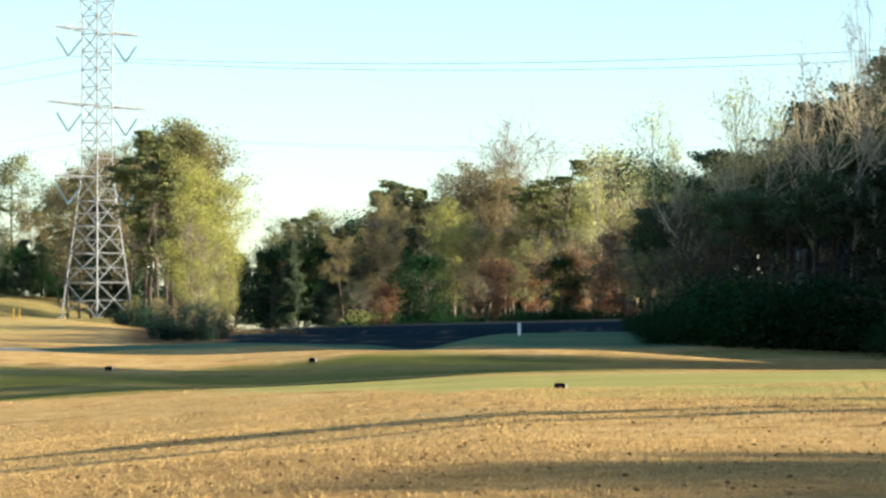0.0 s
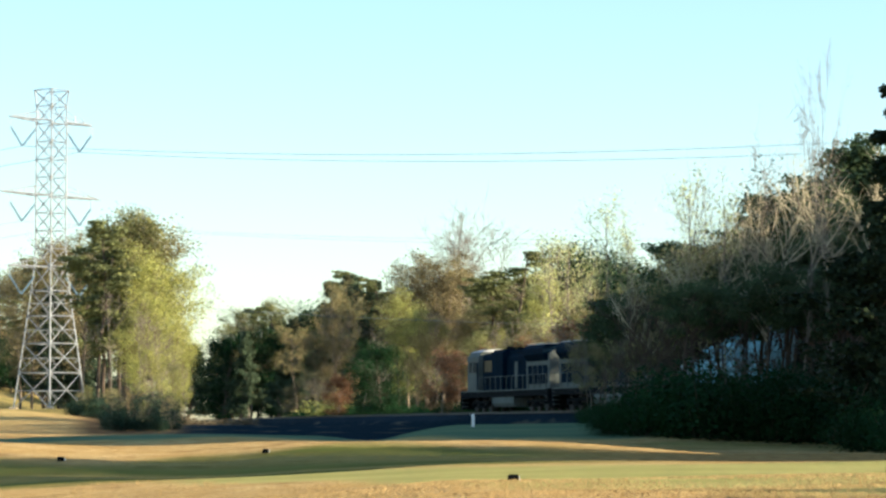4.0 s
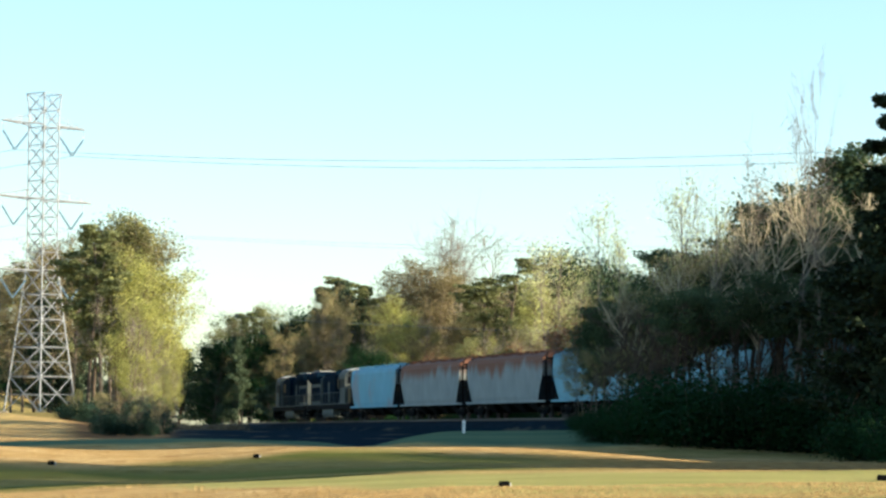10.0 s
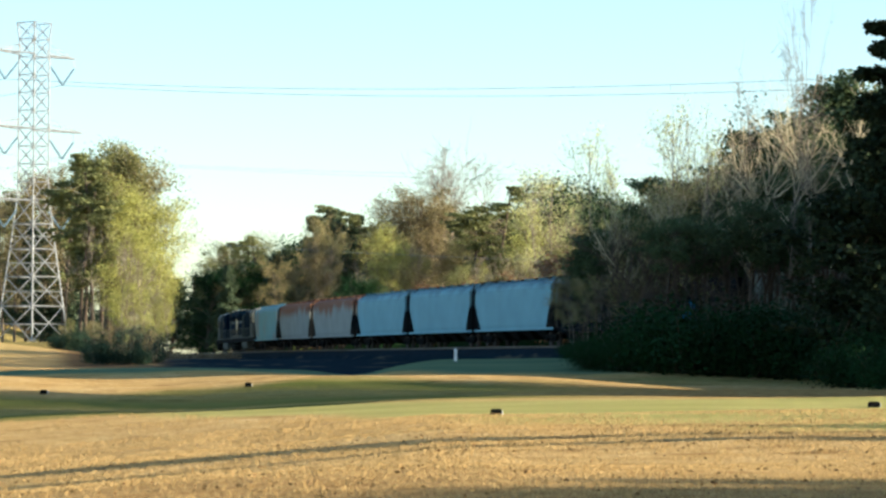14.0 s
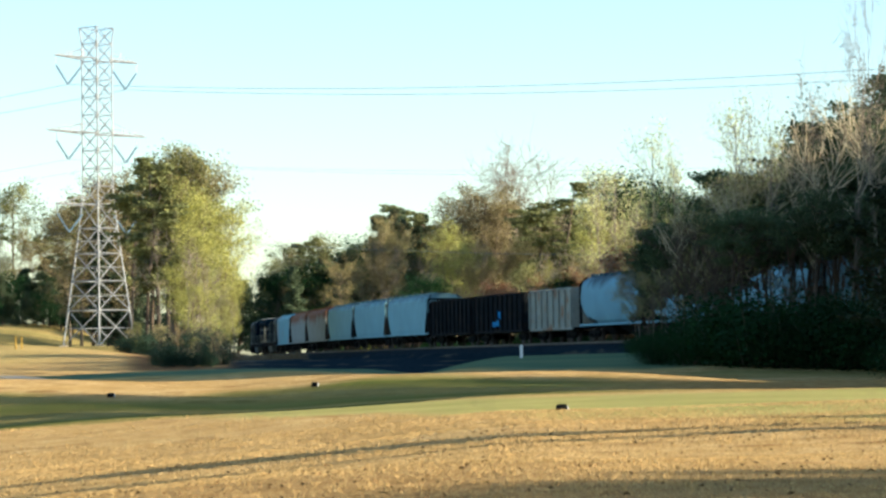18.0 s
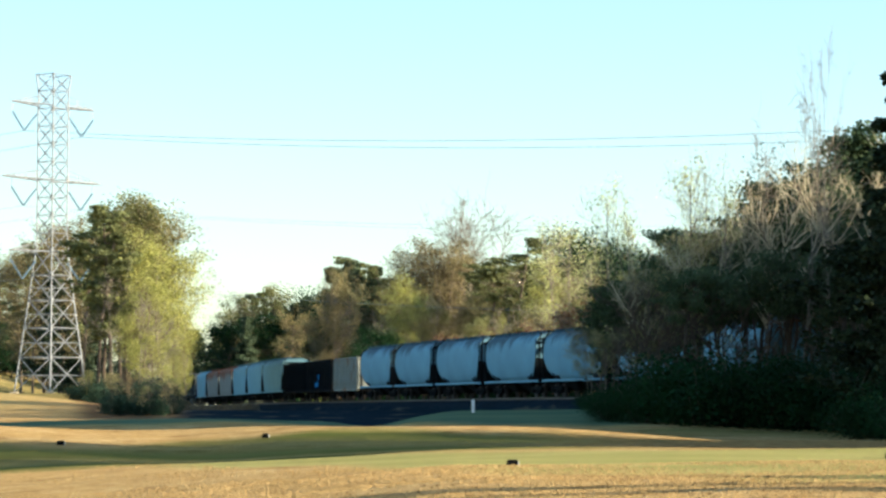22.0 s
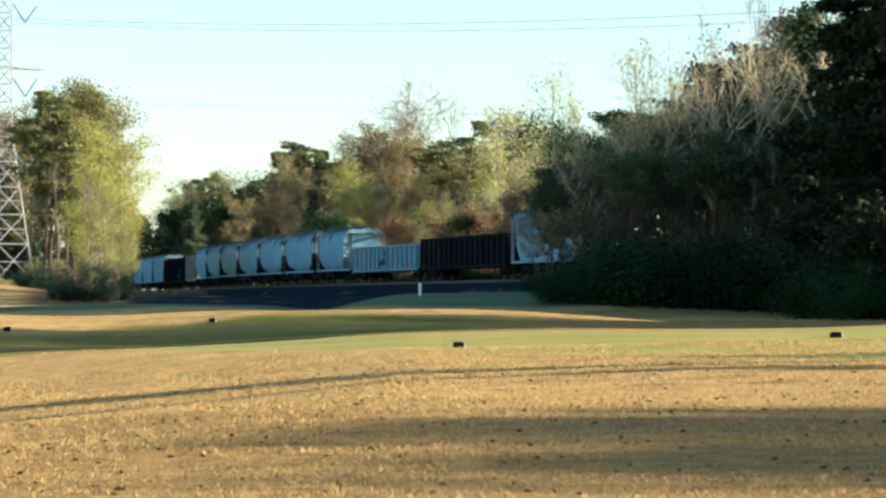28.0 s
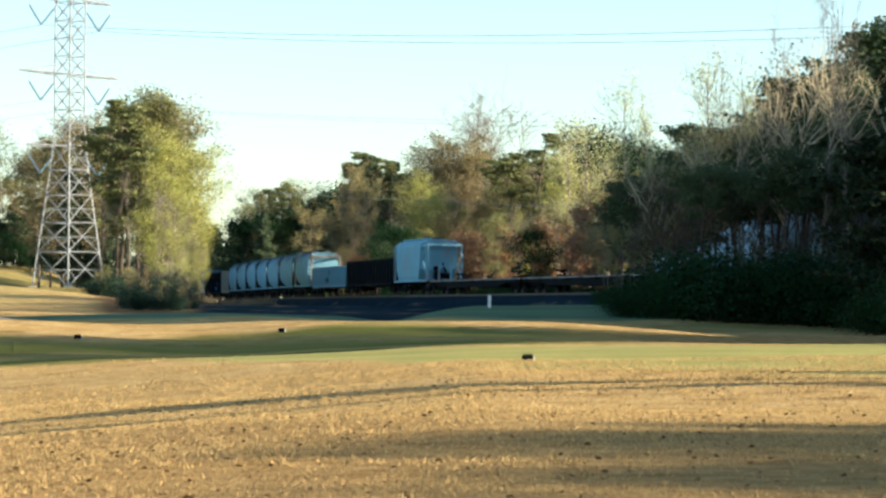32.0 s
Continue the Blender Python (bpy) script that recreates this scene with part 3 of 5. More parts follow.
model("russet", 2, 9, lambda i: tree("broadleaf_tree", "small tree still holding russet leaves", 60 + i, RUSSET, TWIG, 9, 2.8, first=0.2, limbs=22, rise=0.7, twigs=2, r=0.12, n=7000, size=0.07, clump=0.36))
model("pale", 2, 16, lambda i: tree("broadleaf_tree", "slender tree with sparse pale green buds", 70 + i, PALE, TWIG, 16, 3.6, first=0.3, limbs=26, rise=1.0, twigs=3, r=0.15, n=1900, size=0.055, clump=0.5))
model("bare", 4, 15, lambda i: tree("bare_tree", "leafless tree with tan forking branches", 80 + i, PALE, TWIG, 15, 4.2, first=0.34, limbs=13, rise=1.3, twigs=5, r=0.085, sub=6, n=0, bend=0.30))
model("edgepine", 1, 20, lambda i: tree("pine_tree", "tall dense pine beside the rough, darkened as if in shade", 22, SHADEPINE, BARK, 20, 3.9, first=0.08, limbs=50, rise=0.2, twigs=2, r=0.26, n=36000, size=0.088, clump=0.30, squash=0.5, top=0.3))
model("woodpine", 2, 15, lambda i: tree("pine_tree", "pine with a clear trunk and a grey-green crown", 25 + i, WOODPINE, BARK, 15, 2.9, first=0.54, limbs=26, rise=0.3, twigs=1, r=0.16, n=11000, size=0.081, clump=0.45, squash=0.4))
model("highpine", 2, 12, lambda i: tree("pine_tree", "pine with a tall clear trunk and a small dark crown", 150 + i, WOODPINE, BARK, 12, 2.7, first=0.73, limbs=22, rise=0.25, twigs=1, r=0.14, n=7500, size=0.062, clump=0.42, squash=0.35))
# pale boughs and dark stem: sun above and shade below, as colour
model("snag", 4, 15, lambda i: tree("bare_tree", "leafless twisting tree, boughs coloured sunlit and trunk coloured shaded", 130 + i, PALE, SUNTWIG, 15, 3.4, first=0.64, limbs=13, rise=1.2, twigs=2, r=0.12, sub=4, n=0, bend=0.5, thick=0.6, stem=BARK))
model("haze", 3, 14, lambda i: tree("broadleaf_tree", "thin tree hazy with tan buds", 140 + i, TANBUD, GREYTWIG, 14, 3.6, first=0.55, limbs=20, rise=0.9, twigs=3, r=0.12, n=5600, size=0.05, clump=0.38, bend=0.25))
model("shade", 3, 11, lambda i: tree("broadleaf_tree", "understorey tree with dense foliage in shade-dark green", 90 + i, BRUSH, BARK, 11, 3.6, first=0.12, limbs=28, rise=0.6, twigs=2, r=0.14, n=14949, size=0.056, clump=0.6))
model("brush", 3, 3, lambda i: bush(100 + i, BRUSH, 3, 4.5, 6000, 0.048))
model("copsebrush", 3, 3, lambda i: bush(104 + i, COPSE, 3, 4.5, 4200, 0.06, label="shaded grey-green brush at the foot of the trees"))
model("sapling", 3, 7, lambda i: tree("sapling", "thin dark leafless sapling under the pines", 160 + i, PALE, BARK, 7, 2.2, first=0.15, limbs=18, rise=1.2, twigs=3, r=0.06, sub=3, n=0, bend=0.3))
model("weeds", 2, 1, lambda i: bush(120 + i, WEED, 1, 3.0, 1200, 0.05, label="clump of dry tan weeds"))
model("brightbush", 1, 3, lambda i: bush(110, SPRING, 3, 4.0, 2600, label="bright yellow-green bush beside the track"))


def at(bearing, far):
    """A place on the ground by its bearing (x per 1000 m of y) and its distance."""
    return bearing * far / 1000, far


def stand(key, bearing, far, top, wide=1.0, group=""):
    """A tree whose top rises to so many thousandths of its distance above the eye."""
    x, y = at(bearing, far)
    return plant(key, x, y, 1.6 + top * far / 1000 - height(x, y), wide, group=group)


# the copse beside the tower
for row in (("pine", -127, 376, 62), ("pine", -121, 300, 66), ("darkpine", -134, 380, 54), ("pine", -116, 303, 75), ("pine", -111, 308, 66), ("buds", -143, 385, 58), ("pine", -139, 392, 62), ("buds", -147, 395, 54), ("buds", -133, 383, 66), ("darkpine", -130, 390, 56), ("buds", -126, 372, 63),
            ("pine", -119, 312, 74), ("pine", -113, 318, 73), ("olive", -108, 306, 74), ("olive", -112, 310, 76), ("haze", -104, 308, 70), ("spring", -104, 314, 66), ("spring", -100, 300, 60), ("spring", -96, 304, 55), ("olive", -102, 322, 64), ("spring", -106, 294, 48),
            ("spring", -94, 306, 47, 0.85), ("olive", -92, 312, 38, 0.7), ("spring", -91, 302, 28, 0.7), ("bare", -107, 288, 42), ("bare", -98, 286, 36), ("bare", -116, 296, 46), ("spring", -101, 289, 30), ("olive", -95, 292, 26, 0.8), ("bare", -91, 298, 26, 0.8)):
    stand(*row, group="copse beside the tower")
for row in (("buds", -106, 285, 15), ("bare", -103, 283, 20), ("haze", -99, 284, 17), ("bare", -96, 282, 15), ("buds", -94, 284, 13), ("haze", -92, 286, 11), ("bare", -90, 287, 10)):
    stand(*row, 0.8, group="young growth before the copse")
# the far wood on the rise behind the tower
for k, b in enumerate(range(-215, -120, 7)):
    stand(("pine", "olive", "buds")[k % 3], b, 480 + 11 * (k % 4), 46 + 6 * ((k * 5) % 4), 1.2, group="far wood")
    stand("darkpine", b + 3, 470, 34 + 4 * (k % 3), 1.5, group="far wood")
for k, b in enumerate(range(-222, -136, 4)):
    stand(("shade", "darkpine")[k % 2], b, 452 + 5 * (k % 3), 27 + 3 * ((k * 3) % 4), 1.4, group="far wood")
for k in range(48):
    stand(("shade", "darkpine")[k % 2], -240 + 10 * k, 640 + 30 * (k % 3), 24 + 3 * (k % 4), 1.9, group="distant woods")
# the wood beyond the track
for row in (("pine", -66, 470, 46), ("olive", -72, 480, 43), ("darkpine", -62, 450, 43, 1.2), ("olive", -59, 440, 46), ("darkpine", -69, 432, 38), ("olive", -77, 500, 38), ("darkpine", -80, 520, 34, 1.2),
            ("darkpine", -56, 402, 42, 1.1), ("darkpine", -51, 396, 45), ("darkpine", -47, 400, 41), ("haze", -53, 384, 36), ("buds", -46, 374, 34),
            ("haze", -42, 380, 49, 0.8), ("buds", -40, 378, 39, 0.8), ("haze", -34, 376, 46, 0.7), ("darkpine", -38, 402, 56, 1.1), ("darkpine", -32, 398, 58, 1.1), ("darkpine", -26, 396, 56), ("pine", -35, 405, 58), ("pine", -22, 392, 55), ("darkpine", -28, 374, 42, 1.1), ("darkpine", -23, 372, 40, 1.1), ("bare", -40, 370, 42), ("bare", -31, 368, 38),
            ("buds", -15, 372, 57, 1.1), ("buds", -9, 368, 58, 1.1), ("buds", -3, 366, 57), ("buds", 2, 372, 56), ("spring", -15, 356, 47, 0.9), ("spring", -9, 352, 42, 0.9), ("spring", -18, 350, 37, 0.9), ("olive", -5, 350, 40), ("bare", -1, 348, 44), ("buds", 4, 350, 38), ("haze", -12, 346, 34),
            ("bare", 0, 412, 70), ("bare", 5, 410, 71), ("bare", 11, 405, 70), ("bare", 15, 410, 66),
            ("pine", 21, 344, 64, 1.3), ("pine", 13, 347, 57), ("pine", 28, 350, 54, 0.9), ("olive", 10, 353, 46), ("haze", 17, 351, 50), ("russet", 12, 330, 31), ("russet", 26, 318, 32, 1.2), ("spring", 18, 334, 35, 0.8), ("olive", 31, 345, 44), ("bare", 15, 326, 36), ("bare", 25, 322, 38),
            ("pale", 36, 320, 66), ("spring", 33, 325, 54, 0.7), ("pale", 41, 310, 66), ("russet", 37, 298, 28, 1.2), ("olive", 44, 300, 46), ("buds", 40, 330, 48), ("pale", 47, 290, 58), ("buds", 52, 290, 46), ("olive", 58, 285, 50), ("bare", 33, 305, 36), ("pale", 30, 312, 40)):
    stand(*row, group="wood beyond the track")
for k in range(44):  # the depth of the wood
    b = -78 + 3.2 * k
    stand(("shade", "darkpine", "shade", "buds")[k % 4], b, 440 + 25 * (k % 3), (33 if b < -60 else 36 + 0.16 * (b + 60)) + 4 * math.sin(k * 2.7), 1.3, group="wood beyond the track")
for k in range(24):  # low growth along the far side of the track
    b = -62 + 4.9 * k
    far = 205 + 155 * smooth(70, -60, b)
    y = float(far)
    tx = float(track_x(y)[0])
    plant(("bare", "buds", "bare", "haze")[k % 4] if b < -10 else ("bare", "buds", "shade", "bare", "olive", "russet")[k % 6], tx + 7 + 3 * math.sin(k * 2.1), y, (3.2 if b < -10 else 5) + 2.5 * math.sin(k * 1.7) ** 2, 1.3, group="young growth along the track")
for k, (x, y, h) in enumerate(((-22, 262, 0.9), (-25, 272, 1.1), (-19, 250, 0.8), (-28, 290, 1.2), (-24, 300, 0.9), (-30, 318, 1.3), (-17, 238, 0.8), (-21, 281, 0.7))):
    plant("weeds", x, y, h, 1.2, group="dry weeds beside the track")
for k in range(84):  # dark brush added on the far shoulder of the track, for shade under wagons
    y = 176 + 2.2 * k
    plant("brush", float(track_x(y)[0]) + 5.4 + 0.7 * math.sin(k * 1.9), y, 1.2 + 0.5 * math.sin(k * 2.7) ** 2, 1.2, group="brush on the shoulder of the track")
plant("brightbush", *at(-43, 320), 3.0, 1.3)
# the wood on the near side of the track
def outline(b):
    """How high the wood's skyline stands at a bearing, in thousandths."""
    return 46 + 0.58 * (b - 55) if b > 55 else 46.0


WOOD = "wood on the near side of the track"
for k, b in enumerate((62, 72, 80, 90, 97, 107, 115, 126, 134, 143)):
    stand("woodpine", b + 2.5 * math.sin(k * 2.3), 163 + 3 * math.sin(k * 1.3), outline(b) + 2 + 6 * math.sin(k * 4.1), 1.0, group=WOOD)
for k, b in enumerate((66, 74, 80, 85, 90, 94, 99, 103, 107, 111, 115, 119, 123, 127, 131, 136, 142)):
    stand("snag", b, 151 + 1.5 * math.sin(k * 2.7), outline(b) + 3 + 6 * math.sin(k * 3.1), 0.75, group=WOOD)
for k, b in enumerate((70, 82)):
    stand("haze", b, 151 + 2 * math.sin(k * 1.9), outline(b) - 4 + 6 * math.sin(k * 2.3), 0.9, group=WOOD)
for k, b in enumerate((70, 79, 88, 101, 113, 124, 138)):
    stand("highpine" if b > 80 else "woodpine", b, 157 + 2 * math.sin(k * 2.9), outline(b) - 15 + 4 * math.sin(k * 2.1), 1.1, group=WOOD)
for row in (("pale", 52, 160, 80, 0.5), ("pale", 60, 157, 72, 0.5), ("pale", 79, 152, 88, 0.6), ("bare", 85, 155, 80, 0.5), ("bare", 130, 142, 124, 0.3), ("bare", 119, 146, 99, 0.45), ("bare", 107, 152, 91, 0.45), ("pale", 93, 150, 84, 0.45)):
    stand(*row, group=WOOD)
for row in (("woodpine", 50, 161, 40, 1.1), ("woodpine", 55, 157, 46, 1.1), ("woodpine", 61, 155, 48, 1.1), ("woodpine", 67, 158, 46, 1.2), ("woodpine", 76, 155, 50, 1.2), ("highpine", 84, 158, 56, 1.1), ("highpine", 94, 155, 58, 1.1), ("highpine", 106, 157, 62, 1.1), ("highpine", 119, 155, 66, 1.1), ("highpine", 131, 154, 70, 1.1),
            ("haze", 46, 160, 30), ("bare", 49, 156, 34), ("haze", 53, 154, 30), ("bare", 57, 152, 36), ("haze", 64, 152, 34), ("bare", 71, 151, 40), ("shade", 146, 150, 50, 0.8)):
    stand(*row, group=WOOD)
for k in range(5):  # dark crowns before the leafless trees
    b = 78 + 14.5 * k
    stand("highpine", b, 147 + 1.5 * math.sin(k * 2.2), 53 + 0.04 * (b - 78) + 4 * math.sin(k * 3.7), 0.9, group=WOOD)
for k in range(12):  # bare dark twigs between them
    b = 60 + 7.1 * k
    stand("sapling", b, 148.5 + math.sin(k * 2.9), 50 + 4 * math.sin(k * 1.7), 1.0, group="saplings under the wood")
for k in range(8):  # brush at the foot of the edge pines
    plant("brush", *at(141 + 6 * k, 121 + 3 * math.sin(k * 2.1)), 1.7 + 0.8 * math.sin(k * 1.4) ** 2, 1.1, group="brush under the wood")
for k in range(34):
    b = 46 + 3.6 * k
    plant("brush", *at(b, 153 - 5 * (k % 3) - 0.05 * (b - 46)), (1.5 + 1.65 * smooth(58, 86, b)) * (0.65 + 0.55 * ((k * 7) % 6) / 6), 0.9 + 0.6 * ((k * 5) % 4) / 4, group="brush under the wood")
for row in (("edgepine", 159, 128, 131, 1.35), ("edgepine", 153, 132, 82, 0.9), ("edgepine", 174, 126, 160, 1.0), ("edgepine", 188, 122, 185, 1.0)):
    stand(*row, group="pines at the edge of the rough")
# the dense wood behind the near one, past the track
for k in range(17):
    y = 118 + 8 * k
    for j in range(4 if y > 180 else 2):
        x = float(track_x(y)[0]) + 9 + 9 * j + 2 * math.sin(k * 3.3)
        if 1000 * x / y > 62:
            stand(("darkpine", "shade", "pine")[(k + j) % 3], 1000 * x / y, y, outline(min(1000 * x / y, 150)) - (12 if x / y < 0.17 else 30) + 4 * math.sin(k * 1.9 + j), 1.1, group="wood behind the track")
for k in range(15):  # thin saplings between the trunks
    b = 50 + 6.2 * k
    stand("sapling", b, 150 + 4 * math.sin(k * 2.4), 29 + 0.1 * (b - 52) + 6 * math.sin(k * 1.7), 1.3, group="saplings under the wood")
# brush at the foot of the copse
for k in range(11):
    b = -117 + 2.2 * k
    plant("copsebrush", *at(b, 212 + 5 * math.sin(k * 2.2)), 1.1 + 0.8 * ((k * 7) % 5) / 5, 0.8 + 0.3 * (k % 2), group="brush at the foot of the copse")
for k in range(18):  # undergrowth between the trunks
    b = -128 + 2.0 * k
    plant(("copsebrush", "haze", "olive", "copsebrush", "buds")[k % 5], *at(b, 284 + 9 * math.sin(k * 1.9)), 1.6 + 1.4 * math.sin(k * 2.3) ** 2, 1.1, group="undergrowth of the copse")
for k in range(9):  # twigs that rise out of the brush
    stand(("sapling", "haze", "sapling")[k % 3], -116 + 2.6 * k, 210 + 4 * math.sin(k * 1.3), 13 + 5 * math.sin(k * 2.6), 1.1, group="saplings before the copse")
# trees along the edge of the course, towards the sun
for key, x, y, h, w in (("shade", 24, 63, 6, 0.7), ("darkpine", 30, 54.5, 14.5, 0.45), ("darkpine", 29, 51, 11, 0.38), ("shade", 34, 30, 8.9, 0.8), ("shade", 32, 27.5, 7.9, 1.1), ("shade", 34, 25, 8.2, 1.1), ("darkpine", 36, 22.5, 9.2, 0.9), ("shade", 42, 20, 10.0, 1.2), ("shade", 37, 33, 8.8, 1.0), ("shade", 33, 22, 7.4, 1.2), ("shade", 39, 28, 9.2, 1.2),
                        ("shade", 31, 101, 8, 0.9), ("darkpine", 36, 105, 10, 1.0), ("shade", 33, 106.5, 9, 0.7), ("shade", 30, 104, 7.5, 0.8), ("darkpine", 38, 93, 10, 0.8), ("pine", 46, 90, 9, 0.9),
                        ("darkpine", 46, 94.5, 17, 0.8), ("darkpine", 53, 91.5, 20, 0.8), ("shade", 41, 98, 13, 1.0), ("darkpine", 60, 97, 22, 0.8), ("shade", 50, 100, 14, 0.9)):
    plant(key, x, y, h, w, group="trees along the edge of the course")
for k in range(54):  # the wood goes on towards the sun, on both sides of the track
    y = 124 + 4.3 * (k % 9) + 2 * math.sin(k * 1.7)
    x = 26 + 8 * (k // 9) + 2 * math.sin(k * 2.9)
    if abs(x - float(track_x(y)[0])) > 6 and 1000 * x / y > 205:
        plant(("darkpine", "shade", "woodpine")[k % 3], x, y, 9.8 + 0.18 * (x - 15) + math.sin(k), 1.2, group="wood towards the sun")


for models in KINDS.values():  # models that were not set anywhere
    for ob, _ in models:
        if ob not in USED:
            for c in list(ob.children):
                bpy.data.objects.remove(c)
            bpy.data.objects.remove(ob)


# ---- railway ----
def sweep(name, profile, ys, mat, parent=None, label="", side=0.0):
    """A profile (offset, height over the rail) swept along the track."""
    V = []
    for y in ys:
        x, s = track_x(y)
        n = np.array([1, -s]) / math.sqrt(1 + s * s)
        for o, z in profile:
            V.append((x + n[0] * (o + side), y + n[1] * (o + side), rail_z(y) + z))
    k, F = len(profile), []
    for i in range(len(ys) - 1):
        for j in range(k):
            a, b = i * k + j, i * k + (j + 1) % k
            F.append((a, b, b + k, a + k))
    return part(name, mesh_of(name, V, F, [mat]), mat, parent, label)


def build_track():
    ob = thing("railway_track", "single railway track with steel rails on shade-dark ballast", "track", kind="structure")
    ys = np.concatenate([np.arange(-400, 100, 20), np.arange(100, 340, 4), np.arange(340, 760, 20)])
    for s in (-0.75, 0.75):
        sweep("rail", ((-0.035, 0), (0.035, 0), (0.035, -0.04), (0.01, -0.05), (0.01, -0.14), (0.07, -0.17), (-0.07, -0.17), (-0.01, -0.14), (-0.01, -0.05), (-0.035, -0.04)), ys, RAIL, ob, side=s)
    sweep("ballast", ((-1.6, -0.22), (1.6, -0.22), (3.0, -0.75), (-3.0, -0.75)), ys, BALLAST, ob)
    tie = mesh_of("sleeper", *box_arrays(-0.12, 0.12, -1.3, 1.3, -0.30, -0.17), [SLEEPER])
    y = 165.0
    for _ in range(290):
        x, s = track_x(y)
        part("sleeper", tie, SLEEPER, ob, at=Matrix.LocRotScale((x, y, float(rail_z(y))), Euler((0, 0, math.atan2(1, float(s)))), None))
        y += 0.58


def box_arrays(x0, x1, y0, y1, z0, z1):
    V = [(x, y, z) for x in (x0, x1) for y in (y0, y1) for z in (z0, z1)]
    return V, [(0, 1, 3, 2), (4, 6, 7, 5), (0, 4, 5, 1), (2, 3, 7, 6), (0, 2, 6, 4), (1, 5, 7, 3)]


build_track()


# ---- rolling stock: x forward, y to the left, z up from the rail ----
def loft(stations):
    """Rings of points (lists of equal length) joined in order, both ends closed."""
    bm = bmesh.new()
    rings = [[bm.verts.new(p) for p in ring] for ring in stations]
    for a, b in zip(rings, rings[1:]):
        for i in range(len(a)):
            j = (i + 1) % len(a)
            bm.faces.new((a[i], a[j], b[j], b[i]))
    bm.faces.new(rings[0][::-1]); bm.faces.new(rings[-1])
    bmesh.ops.recalc_face_normals(bm, faces=bm.faces)
    return bm


def wheel_mesh(r=0.46):
    bm = bmesh.new()
    rod(bm, (0, -0.07, 0), (0, 0.06, 0), r, sides=20)
    rod(bm, (0, -0.10, 0), (0, -0.07, 0), r + 0.03, sides=20)
    rod(bm, (0, 0.06, 0), (0, 0.10, 0), 0.15, sides=10)
    return bm


def truck(parent, x, axles=2, base=1.75, r=0.46):
    """A bogie: side frames, bolster, springs, and its wheels."""
    span = base * (axles - 1)
    bm = bmesh.new()
    for s in (-1, 1):
        y = 1.0 * s
        box(bm, -span / 2 - 0.35, span / 2 + 0.35, y - 0.09, y + 0.09, r + 0.08, r + 0.30, 0.04)
        box(bm, -span / 2 * 0.55, span / 2 * 0.55, y - 0.08, y + 0.08, r - 0.22, r - 0.06, 0.03)
        for k in range(axles):
            cx = -span / 2 + base * k
            box(bm, cx - 0.17, cx + 0.17, y - 0.11, y + 0.13, r - 0.16, r + 0.16, 0.04)
        for k in range(-1, 2):
            rod(bm, (k * 0.16, y, r - 0.08), (k * 0.16, y, r + 0.12), 0.07)
    box(bm, -0.25, 0.25, -0.95, 0.95, r - 0.02, r + 0.36, 0.04)
    t = part("truck", bm, DARKMETAL, parent, at=(x, 0, 0))
    wm = bpy.data.meshes.new("wheel")
    b = wheel_mesh(r); b.to_mesh(wm); b.free()
    wm.materials.append(WHEELSTEEL)
    for k in range(axles):
        for s in (-1, 1):
            part("wheel", wm, WHEELSTEEL, t, at=Matrix.Translation((-span / 2 + base * k, 0.78 * s, r)) @ pose(0, 0, 0, 0, 0, 0 if s > 0 else 180))
    return t


def couplers(parent, half):
    for s in (-1, 1):
        bm = bmesh.new()
        box(bm, 0, 0.62, -0.09, 0.09, 0.80, 1.0, 0.03)
        box(bm, 0.5, 0.78, -0.16, 0.14, 0.74, 1.06, 0.05)
        part("coupler", bm, DARKMETAL, parent, at=Matrix.Translation((s * (half - 0.72), 0, 0)) @ pose(0, 0, 0, 0, 0, 0 if s > 0 else 180))


def ladder(parent, x, y, z0, z1, mat):
    bm = bmesh.new()
    for s in (-0.2, 0.2):
        box(bm, x + s - 0.025, x + s + 0.025, y - 0.02, y + 0.02, z0, z1)
    z = z0 + 0.2
    while z < z1:
        box(bm, x - 0.2, x + 0.2, y - 0.02, y + 0.02, z, z + 0.03)
        z += 0.36
    return part("ladder", bm, mat, parent)


